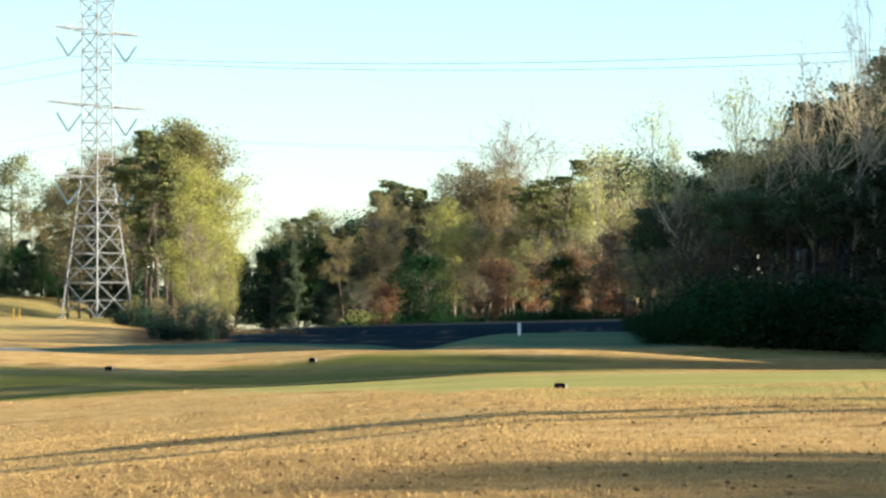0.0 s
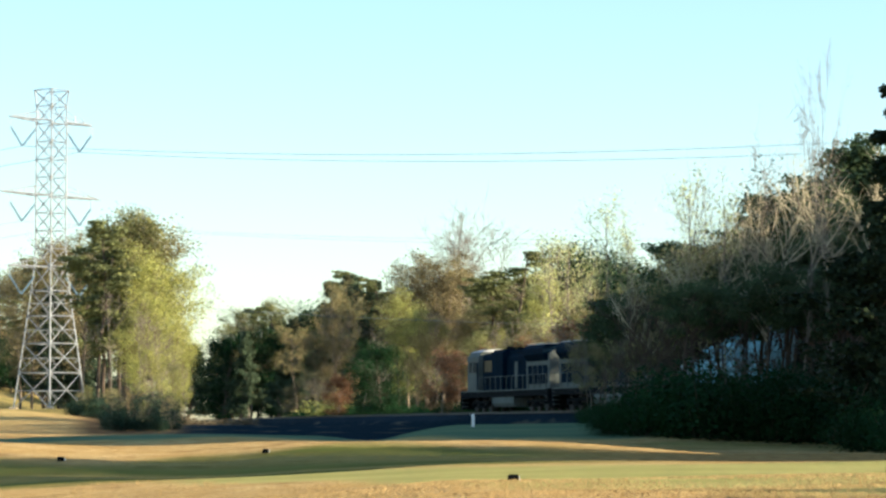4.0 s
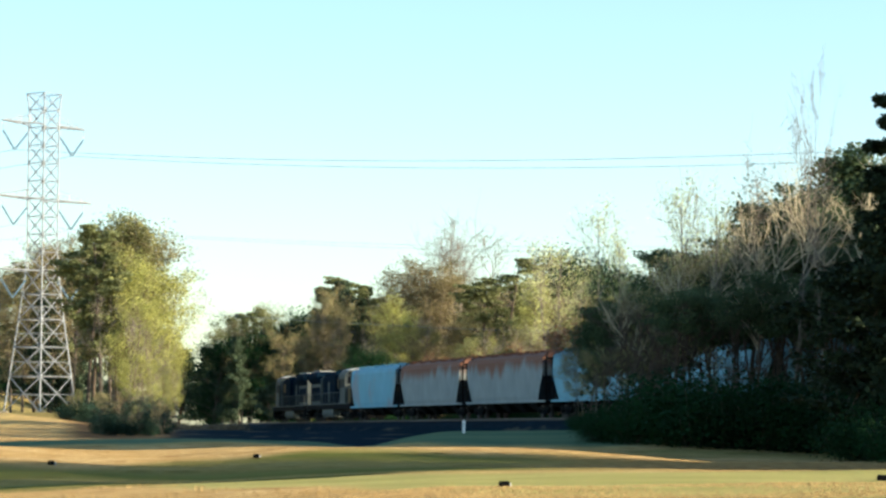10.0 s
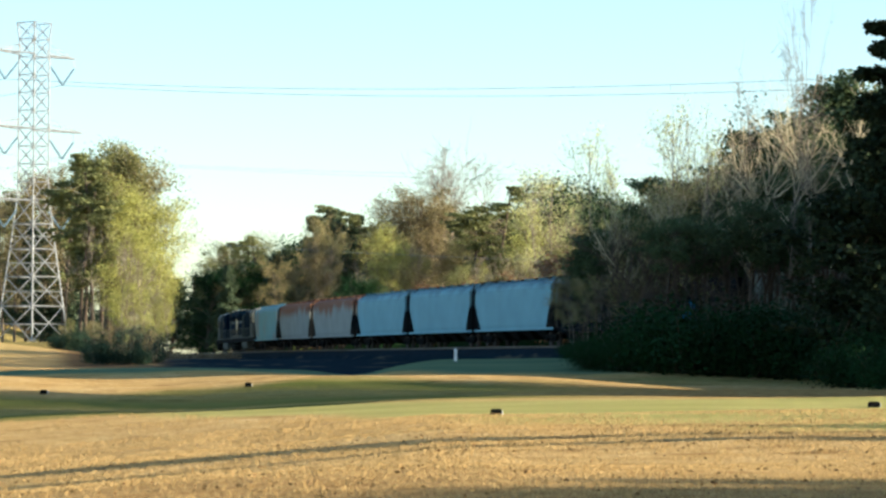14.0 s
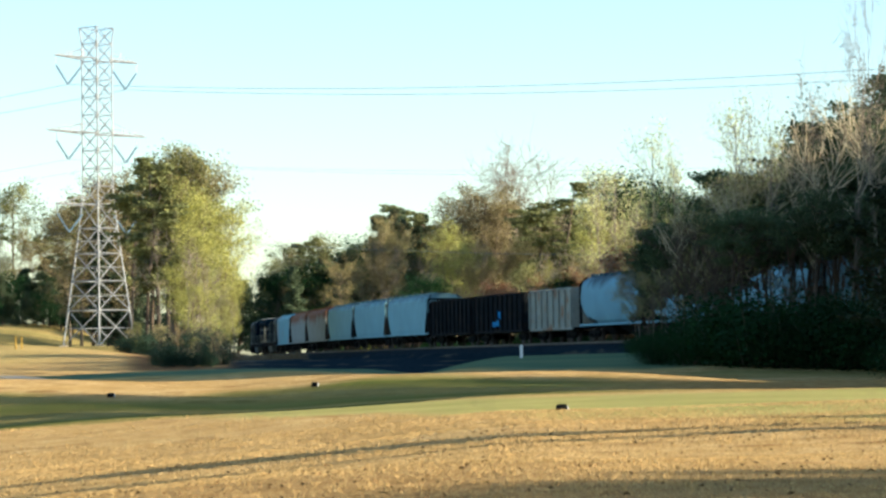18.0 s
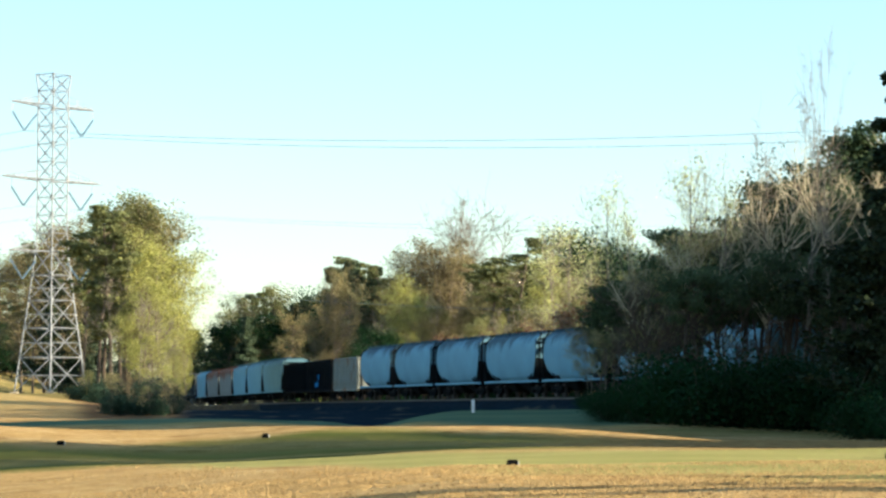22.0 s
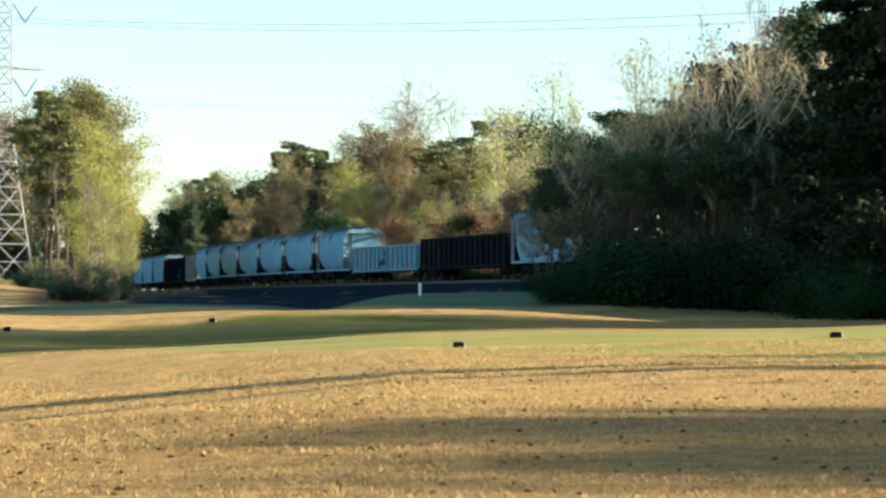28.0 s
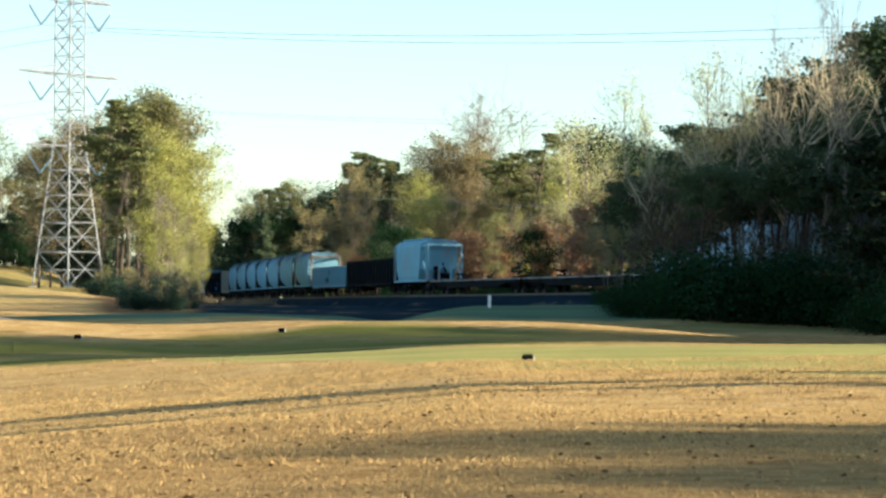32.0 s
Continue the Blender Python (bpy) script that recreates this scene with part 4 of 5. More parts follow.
def hopper(L, mat, label, bays=3, rounded=True, top=4.62, rusty=False, end_mat=None, open_end=False, group="covered hoppers of the train"):
    """A covered hopper wagon: bulging or flat sides, sloped end sheets, discharge bays, end platforms and roof walk."""
    ob = thing("covered_hopper", label, "hopper wagon", group)
    half = L / 2 - 0.45
    h = half - (1.42 if open_end else 0.5)
    shift = 0.67 if open_end else 0.0  # an open rear end leaves the body forward of the middle

    if rounded:
        zs, ws = (1.15, 1.3, 1.6, 2.1, 2.7, 3.3, 3.8, 4.2, top - 0.17, top), (1.12, 1.28, 1.42, 1.54, 1.60, 1.59, 1.52, 1.37, 1.02, 0.5)
    else:
        zs, ws = (1.15, 1.25, 1.5, 2.4, 3.3, top - 0.62, top - 0.4, top - 0.26, top - 0.12, top), (1.48, 1.53, 1.57, 1.59, 1.59, 1.57, 1.54, 1.38, 0.95, 0.4)

    def ring(x, zb):
        up = np.linspace(0, 1, 12)
        side = [(x, float(np.interp(zb + (top - zb) * k, zs, ws)), zb + (top - zb) * k) for k in up]
        return side + [(px, -py, pz) for px, py, pz in side[::-1]]

    # the ends stand square at the eaves and slope in below
    low = ((0.0, 3.35), (0.10, 2.75), (0.35, 2.25), (0.8, 1.8), (1.4, 1.45), (2.1, 1.2)) if rounded else ((0.0, 3.2), (0.05, 2.9), (0.6, 2.1), (1.15, 1.25), (1.3, 1.2))
    if open_end:
        low = ((0.0, 4.2), (0.3, 3.7)) + low[2:]
    st = [(-h + x, z) for x, z in low] + [(x, 1.18) for x in np.linspace(-h + 2.8, h - 2.8, 4)] + [(h - x, z) for x, z in low[::-1]]
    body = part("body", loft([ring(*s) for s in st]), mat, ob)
    # closed ends get the painted shade, an open end keeps the body paint
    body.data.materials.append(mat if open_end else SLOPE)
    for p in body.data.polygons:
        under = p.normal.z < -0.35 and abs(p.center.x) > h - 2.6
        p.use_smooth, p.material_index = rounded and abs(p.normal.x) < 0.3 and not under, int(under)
    for s in (-1, 1):
        part("side_sill", slab(-half + 0.1, half - 0.1, s * 1.52 - 0.06, s * 1.52 + 0.06, 1.06, 1.22, bevel=0.02), mat, ob)
        part("end_platform", slab(s * (half - 0.5) - 0.5, s * (half - 0.5) + 0.5, -1.5, 1.5, 1.0, 1.16, bevel=0.02), DARKMETAL, ob)
        bm = bmesh.new()  # the open end frame over the platform
        xe = s * (half - 0.12)
        gap = open_end and s < 0
        w = 0.07 if gap else 0.06
        for y in (-1.42, -0.5, 0.5, 1.42):
            box(bm, xe - w, xe + w, y - w, y + w, 1.16, top - 0.55 if abs(y) > 1 else 2.4)
        if gap:
            for y in (-1.42, 1.42):
                box(bm, min(xe, s * (h - 0.3) + shift), max(xe, s * (h - 0.3) + shift), y - 0.07, y + 0.07, top - 0.66, top - 0.46)
                rod(bm, (xe, y, 1.2), (s * (h - 0.1) + shift, y, 2.9), 0.07, sides=4)
                rod(bm, (xe, y, top - 0.6), (s * (h - 0.1) + shift, y, 2.7), 0.06, sides=4)
        box(bm, xe - 0.05, xe + 0.05, -1.42, 1.42, top - 0.62, top - 0.45)
        box(bm, xe - 0.05, xe + 0.05, -1.42, 1.42, 2.3, 2.42)
        for y in (-1.42, 1.42):
            rod(bm, (xe, y, top - 0.55), (s * h * 0.985 + shift, y * 0.8, top - 0.12), 0.05)
        # a dark end_mat also paints in the shade between wagons
        part("end_frame", bm, end_mat or mat, ob)
        bm = bmesh.new()
        rod(bm, (xe, 0.75, 2.1), (xe + 0.06 * s, 0.75, 2.1), 0.28, sides=14)
        part("brake_wheel", bm, DARKMETAL, ob)
        if gap:  # air tank and valves on the platform
            bm = bmesh.new()
            rod(bm, (s * (half - 1.1), -0.7, 1.55), (s * (half - 1.1), 0.7, 1.55), 0.26, sides=10)
            box(bm, s * (half - 0.7) - 0.2, s * (half - 0.7) + 0.2, 0.2, 0.7, 1.16, 1.9, 0.03)
            rod(bm, (s * (half - 0.9), -0.5, 1.2), (s * (half - 2.2), -0.3, 2.6), 0.08)
            part("brake_gear", bm, DARKMETAL, ob)
        ladder(ob, s * (half - 0.35), 1.56, 1.1, top - 0.5, end_mat or mat)
    part("centre_sill", slab(-half, half, -0.35, 0.35, 0.72, 1.05), DARKMETAL, ob)
    n = bays
    for k in range(n):
        cx = -h + 2.3 + (2 * h - 4.6) * (k + 0.5) / n
        w = (2 * h - 4.6) / n * 0.5
        bm = loft([[(cx - w * 0.9, -1.3, 1.22), (cx + w * 0.9, -1.3, 1.22), (cx + w * 0.9, 1.3, 1.22), (cx - w * 0.9, 1.3, 1.22)],
                   [(cx - w * 0.25, -0.5, 0.42), (cx + w * 0.25, -0.5, 0.42), (cx + w * 0.25, 0.5, 0.42), (cx - w * 0.25, 0.5, 0.42)]])
        part("discharge_bay", bm, DARKMETAL, ob)
    part("roof_walk", slab(-h - 0.2, h + 0.2, -0.35, 0.35, top + 0.06, top + 0.12), DARKMETAL if not rusty else RUST, ob)
    for k in range(6):
        x = -h + 1 + (2 * h - 2) * k / 5
        bm = bmesh.new()
        rod(bm, (x, 0.75, top - 0.12), (x, 0.75, top + 0.07), 0.36, sides=12)
        part("hatch", bm, mat, ob)
    if shift:
        for c in ob.children:
            if c.name.split(".")[0] in ("body", "discharge_bay", "roof_walk", "hatch"):
                c.matrix_local = Matrix.Translation((shift, 0, 0)) @ c.matrix_local
    for s in (-1, 1):
        truck(ob, s * (half - 1.9))
    couplers(ob, L / 2)
    return ob


def gondola(L, mat, label, top=3.6, tag=None, end_mat=None, ribs=11):
    """An open wagon with ribbed steel sides."""
    ob = thing("gondola_wagon", label, "open wagon", "open wagons of the train")
    half = L / 2 - 0.55
    for s in (-1, 1):
        part("side_wall", slab(-half, half, s * 1.45 - 0.03, s * 1.45 + 0.03, 1.05, top), mat, ob)
        part("end_wall", slab(s * half - 0.04, s * half + 0.04, -1.42, 1.42, 1.05, top), end_mat or mat, ob)
        part("top_chord", slab(-half - 0.05, half + 0.05, s * 1.48 - 0.08, s * 1.48 + 0.08, top, top + 0.14, bevel=0.03), mat, ob)
        part("side_sill", slab(-half, half, s * 1.48 - 0.07, s * 1.48 + 0.07, 0.88, 1.05, bevel=0.02), mat, ob)
        part("end_chord", slab(s * half - 0.08, s * half + 0.08, -1.4, 1.4, top, top + 0.13), end_mat or mat, ob)
        rib = mesh_of("side_rib", *box_arrays(-0.09, 0.09, -0.07, 0.07, 1.06, top - 0.02), [mat])
        for k in range(ribs):
            part("side_rib", rib, mat, ob, at=(-half + 0.15 + (2 * half - 0.3) * k / (ribs - 1), s * 1.55, 0))
        for k in range(3):
            part("end_rib", slab(s * half + s * 0.04 - 0.04, s * half + s * 0.04 + 0.04, -1.35, 1.35, 1.5 + 0.7 * k, 1.62 + 0.7 * k), end_mat or mat, ob)
        truck(ob, s * (half - 1.7))
    part("floor", slab(-half, half, -1.42, 1.42, 0.9, 1.04), DARKMETAL, ob)
    if tag:
        rng = random.Random(5)
        bm = bmesh.new()
        for k in range(6):
            yo = 1.623 + 0.002 * k  # painted across the ribs
            x, z = -1.3 + 0.42 * k + rng.uniform(-0.2, 0.2), 1.3 + rng.uniform(0, 0.9)
            w, hgt = rng.uniform(0.4, 0.7), rng.uniform(0.3, 0.6)
            lean = rng.uniform(-0.3, 0.3)
            vs = [bm.verts.new(p) for p in ((x, yo, z), (x + w, yo, z + 0.1), (x + w + lean, yo, z + hgt), (x + lean, yo, z + hgt * 0.9))]
            bm.faces.new(vs)
        part("graffiti", bm, tag, ob, "spray-painted shapes")
    couplers(ob, L / 2)
    return ob


def flat_wagon(L, label):
    """An empty long flat wagon: deck on a fish-bellied sill, stake pockets, hitches."""
    ob = thing("flat_wagon", label, "flat wagon", "flat wagons of the train")
    half = L / 2 - 0.45
    part("deck", slab(-half, half, -1.4, 1.4, 1.02, 1.14, bevel=0.02), RUST, ob)
    for s in (-1, 1):
        bm = loft([[(x, s * 1.35 - 0.07, zb), (x, s * 1.35 + 0.07, zb), (x, s * 1.35 + 0.07, 1.02), (x, s * 1.35 - 0.07, 1.02)] for x, zb in ((-half, 0.78), (-half + 4, 0.74), (-half + 6, 0.5), (half - 6, 0.5), (half - 4, 0.74), (half, 0.78))])
        part("side_sill", bm, DARKMETAL, ob)
        truck(ob, s * (half - 2.2))
        for k in range(9):
            part("stake_pocket", slab(-0.08 - half + 1 + k * (2 * half - 2) / 8, 0.08 - half + 1 + k * (2 * half - 2) / 8, s * 1.42 - 0.05, s * 1.42 + 0.05, 0.85, 1.1), DARKMETAL, ob)
        bm = bmesh.new()
        x = s * half * 0.62
        box(bm, x - 0.5, x + 0.5, -0.4, 0.4, 1.14, 1.3, 0.03)
        rod(bm, (x - 0.4, 0, 1.25), (x + 0.5, 0, 1.62), 0.09)
        box(bm, x + 0.3, x + 0.8, -0.4, 0.4, 1.55, 1.68, 0.03)
        part("hitch", bm, DARKMETAL, ob)
    part("centre_sill", slab(-half, half, -0.3, 0.3, 0.55, 1.02), DARKMETAL, ob)
    part("edge_strip", slab(-half, half, 1.41, 1.45, 1.03, 1.12), TANCAR, ob)
    couplers(ob, L / 2)
    return ob


def box_wagon(L, mat, label):
    """A tall enclosed rack wagon: panelled sides between close ribs under a low arched roof."""
    ob = thing("box_wagon", label, "box wagon", "box wagons of the train")
    half = L / 2 - 0.6
    prof = ((1.5, 1.0), (1.55, 1.05), (1.55, 4.45), (1.35, 4.68), (0.0, 4.85))
    ring = lambda x: [(x, y, z) for y, z in prof] + [(x, -y, z) for y, z in prof[-2::-1]]
    part("body", loft([ring(-half), ring(half)]), mat, ob)
    rib = mesh_of("side_rib", *box_arrays(-0.08, 0.08, -0.05, 0.05, 1.1, 4.4), [mat])
    for k in range(21):
        part("side_rib", rib, mat, ob, at=(-half + 0.3 + (2 * half - 0.6) * k / 20, 1.59, 0))
    for z in (2.1, 3.3):
        part("side_rail", slab(-half, half, 1.56, 1.65, z, z + 0.14, bevel=0.02), mat, ob)
    part("side_sill", slab(-half, half, 1.5, 1.66, 0.9, 1.1, bevel=0.02), DARKMETAL, ob)
    part("centre_sill", slab(-half, half, -0.4, 0.4, 0.7, 1.0), DARKMETAL, ob)
    for s in (-1, 1):
        truck(ob, s * (half - 1.9))
        ladder(ob, s * (half - 0.4), 1.6, 1.0, 4.4, mat)
    couplers(ob, L / 2)
    return ob


def locomotive(label):
    """A six-axle diesel: nose, cab, long hood with dynamic brake bulge and flared radiators, walkways and rails."""
    ob = thing("diesel_locomotive", label, "locomotive", "locomotives of the train")
    L = 23.2
    half = L / 2 - 0.6
    part("frame", slab(-half, half, -1.5, 1.5, 1.05, 1.55, bevel=0.04), DARKMETAL, ob)
    for s in (-1, 1):
        part("edge_stripe", slab(-half, half, s * 1.52 - 0.03, s * 1.52 + 0.03, 1.49, 1.57), LOCOGREY, ob)
        bm = bmesh.new()
        box(bm, s * half - 0.12, s * half + 0.12, -1.5, 1.5, 0.45, 1.5, 0.04)
        box(bm, s * half + s * 0.1 - 0.25, s * half + s * 0.1 + 0.25, -1.35, 1.35, 0.2, 0.6, 0.05)
        part("pilot", bm, DARKMETAL, ob)
        truck(ob, s * (half - 4.0), 3, 1.85, 0.53)
    bm = loft([[(x, y * k, z) for y, z in ((1.3, 0.35), (1.45, 0.6), (1.45, 1.15), (-1.45, 1.15), (-1.45, 0.6), (-1.3, 0.35))] for x, k in ((-2.7, 0.97), (-2.6, 1), (2.6, 1), (2.7, 0.97))])
    part("fuel_tank", bm, LOCOGREY, ob, "dusty grey fuel tank")
    nose = loft([[(x, y, z) for y, z in ((1.25 * w, 1.55), (1.25 * w, zt - 0.25), (1.0 * w, zt), (-1.0 * w, zt), (-1.25 * w, zt - 0.25), (-1.25 * w, 1.55))] for x, w, zt in ((half - 0.4, 0.72, 2.95), (half - 0.8, 0.95, 3.1), (half - 1.9, 1.0, 3.15))])
    part("nose", nose, LOCOGOLD, ob, "gold nose")
    cab = loft([[(x, y, z) for y, z in ((1.5, 1.55), (1.5, 4.1), (1.2, 4.5), (0.5, 4.66), (-0.5, 4.66), (-1.2, 4.5), (-1.5, 4.1), (-1.5, 1.55))] for x in (half - 1.9, half - 2.0, half - 4.9)])
    cab_ob = part("cab", cab, LOCOGREY, ob)
    for s in (-1, 1):
        for x0, x1 in ((half - 3.1, half - 2.3), (half - 4.3, half - 3.4)):
            part("side_window", slab(x0, x1, s * 1.505 - 0.012, s * 1.505 + 0.012, 2.95, 3.75, bevel=0.008), WINDOW, cab_ob)
        part("windscreen", slab(half - 1.905, half - 1.88, s * 0.75 - 0.5, s * 0.75 + 0.5, 3.3, 3.95, bevel=0.008), WINDOW, cab_ob)
        part("number_board", slab(half - 1.9, half - 1.86, s * 0.9 - 0.3, s * 0.9 + 0.3, 4.1, 4.3), WINDOW, cab_ob)
    # roof sheet in pale paint that stands for the sun on it
    part("cab_roof", loft([[(x, y, z) for y, z in ((1.25, 4.5), (0.5, 4.69), (-0.5, 4.69), (-1.25, 4.5))] for x in (half - 1.8, half - 5.0)]), STRIPE, ob, "cab roof coloured pale as if sunlit")
    hood = lambda x0, x1, w, z1: loft([[(x, y, z) for y, z in ((w, 1.55), (w, z1 - 0.25), (w - 0.25, z1), (-w + 0.25, z1), (-w, z1 - 0.25), (-w, 1.55))] for x in (x0, x1)])
    part("equipment_cabinet", hood(half - 7.6, half - 4.9, 1.15, 4.35), LOCOBLUE, ob, "dark blue cabinet behind the cab")
    part("engine_hood", hood(-half + 6.0, half - 7.6, 0.95, 4.2), LOCOBLUE, ob)
    part("hood_top", slab(-half + 6.0, half - 7.6, -0.75, 0.75, 4.2, 4.42, bevel=0.05), LOCOBLUE, ob)
    part("dynamic_brake", hood(half - 10.6, half - 7.7, 1.3, 4.55), LOCOBLUE, ob, "dark brake housing on the hood")
    part("rear_hood", hood(-half + 0.5, -half + 6.0, 1.15, 4.2), LOCOGREY, ob, "grey rear hood")
    rad = loft([[(x, y, z) for y, z in ((1.15, 3.5), (1.55, 3.95), (1.55, 4.35), (1.2, 4.66), (-1.2, 4.66), (-1.55, 4.35), (-1.55, 3.95), (-1.15, 3.5))] for x in (-half + 0.9, -half + 5.7)])
    part("radiator", rad, LOCOBLUE, ob, "flared dark blue radiator housing")
    # pale sheet over the radiators, sunlight put into its colour
    part("radiator_top", slab(-half + 1.0, -half + 5.6, -1.2, 1.2, 4.66, 4.72), STRIPE, ob)
    doors = [mesh_of("hood_door", *box_arrays(-0.33, 0.33, -0.02, 0.02, 1.7, 3.6), [m]) for m in (LOCOBLUE, LOCOGREY)]
    for k in range(9):
        for s in (-1, 1):
            part("hood_door", doors[k % 4 == 2], LOCOBLUE, ob, at=(half - 8.2 - 0.78 * k, 0.965 * s, 0))
    for s in (-1, 1):  # louvres and a gold crest on the cabinet, a dark band round the cab
        for k in range(5):
            part("louvre", slab(half - 7.3, half - 5.9, s * 1.17 - 0.03, s * 1.17 + 0.03, 2.0 + 0.16 * k, 2.08 + 0.16 * k), DARKMETAL, ob)
        part("crest_panel", slab(half - 7.3, half - 5.4, s * 1.16 - 0.015, s * 1.16 + 0.015, 2.95, 3.8), LOCOGOLD, ob, "gold panel")
        part("exhaust_hood", slab(half - 9.6 - 0.35, half - 9.6 + 0.35, s * 0.4 - 0.16, s * 0.4 + 0.16, 4.4, 4.75, bevel=0.03), DARKMETAL, ob)
        part("cab_door", slab(half - 4.85, half - 4.45, s * 1.51 - 0.02, s * 1.51 + 0.02, 1.65, 3.7), LOCOBLUE, ob)
    for k in range(4):
        for s in (-1, 1):
            part("grille", slab(-half + 1.0 + 1.2 * k, -half + 1.95 + 1.2 * k, s * 1.17 - 0.02, s * 1.17 + 0.02, 1.9, 3.2), LOCOBLUE, ob)
    for s in (-1, 1):  # walkway rails
        bm = bmesh.new()
        y = s * 1.46
        rod(bm, (-half + 0.3, y, 2.55), (half - 5.0, y, 2.55), 0.03)
        part("handrail", bm, LOCOGREY, ob)
        pm = mesh_of("stanchion", *box_arrays(-0.025, 0.025, -0.025, 0.025, 1.55, 2.55), [LOCOGREY])
        for k in range(13):
            part("stanchion", pm, LOCOGREY, ob, at=(-half + 0.4 + k * (2 * half - 5.5) / 12, y, 0))
        for k in range(4):
            for x in (-half + 0.3, half - 0.65):
                part("step", slab(x - 0.25, x + 0.25, s * 1.3 - 0.2, s * 1.3 + 0.2, 0.4 + 0.3 * k, 0.44 + 0.3 * k), LOCOGREY, ob)
    couplers(ob, L / 2)
    return ob


LOCO = "grimy blue and gold diesel locomotive hauling the train"
WH = "white covered hopper wagon with curved sides and dusty roof"
TRAIN = []  # (wagon, its length), from the head of the train


def add(ob, L):
    TRAIN.append((ob, L))


def again(ob, L):
    TRAIN.append((copy_thing(ob, Matrix()), L))


loco = locomotive(LOCO)
add(loco, 23.15)
again(loco, 23.05)
TRAIN[-1][0]["label"] = "grimy blue and gold diesel locomotive coupled cab to the rear"
BACKWARDS = TRAIN[-1][0]
add(hopper(19.6, SHADEWHITE, "clean white covered hopper wagon with sloped ends", 3, False, end_mat=DARKMETAL), 19.6)
rusty = hopper(20.4, RUSTED, "grey covered hopper wagon streaked with rust below the roof", 4, False, rusty=True, end_mat=DARKMETAL)
add(rusty, 20.4)
again(rusty, 20.9)
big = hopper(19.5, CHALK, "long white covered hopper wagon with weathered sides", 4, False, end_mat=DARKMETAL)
add(big, 19.7)
again(big, 18.9)
again(big, 19.5)
coal = gondola(15.8, BLACKCAR, "black ribbed open wagon", 3.75)
add(coal, 15.8)
add(gondola(15.8, BLACKCAR, "black ribbed open wagon with blue graffiti", 3.75, tag=GRAFFITI), 15.8)
add(gondola(11.9, TANCAR, "tan-grey ribbed open wagon with a pale end", 3.75, end_mat=TANCAR, ribs=8), 13.5)
curved = hopper(14.3, DUSTY, WH, 2, True, end_mat=DARKMETAL)
add(curved, 14.2)
for L in (14.3, 14.3, 14.5, 13.8, 15.3):
    again(curved, L)
# the tan end frame has sunlight put into its colour
add(hopper(14.1, DUSTY, "grey covered hopper wagon with a pale open end frame", 2, True, end_mat=TANCAR, open_end=True), 14.1)
add(gondola(21.6, BLUECAR, "pale blue open wagon with dark graffiti", 2.75, tag=DARKTAG, ribs=15), 21.6)
add(gondola(22.1, BLACKCAR, "long black ribbed open wagon", 3.05, ribs=17), 22.1)
add(hopper(13.6, SHADEWHITE, "short white covered hopper wagon with an open end frame", 2, False, open_end=True), 13.6)
flat = flat_wagon(27.5, "empty rust-brown flat wagon with folded hitches")
add(flat, 27.5)
again(flat, 27.5)
boxw = box_wagon(20.0, RACK, "tall blue-grey enclosed wagon with ribbed panel sides")
add(boxw, 20.0)
again(boxw, 20.0)
again(boxw, 20.0)


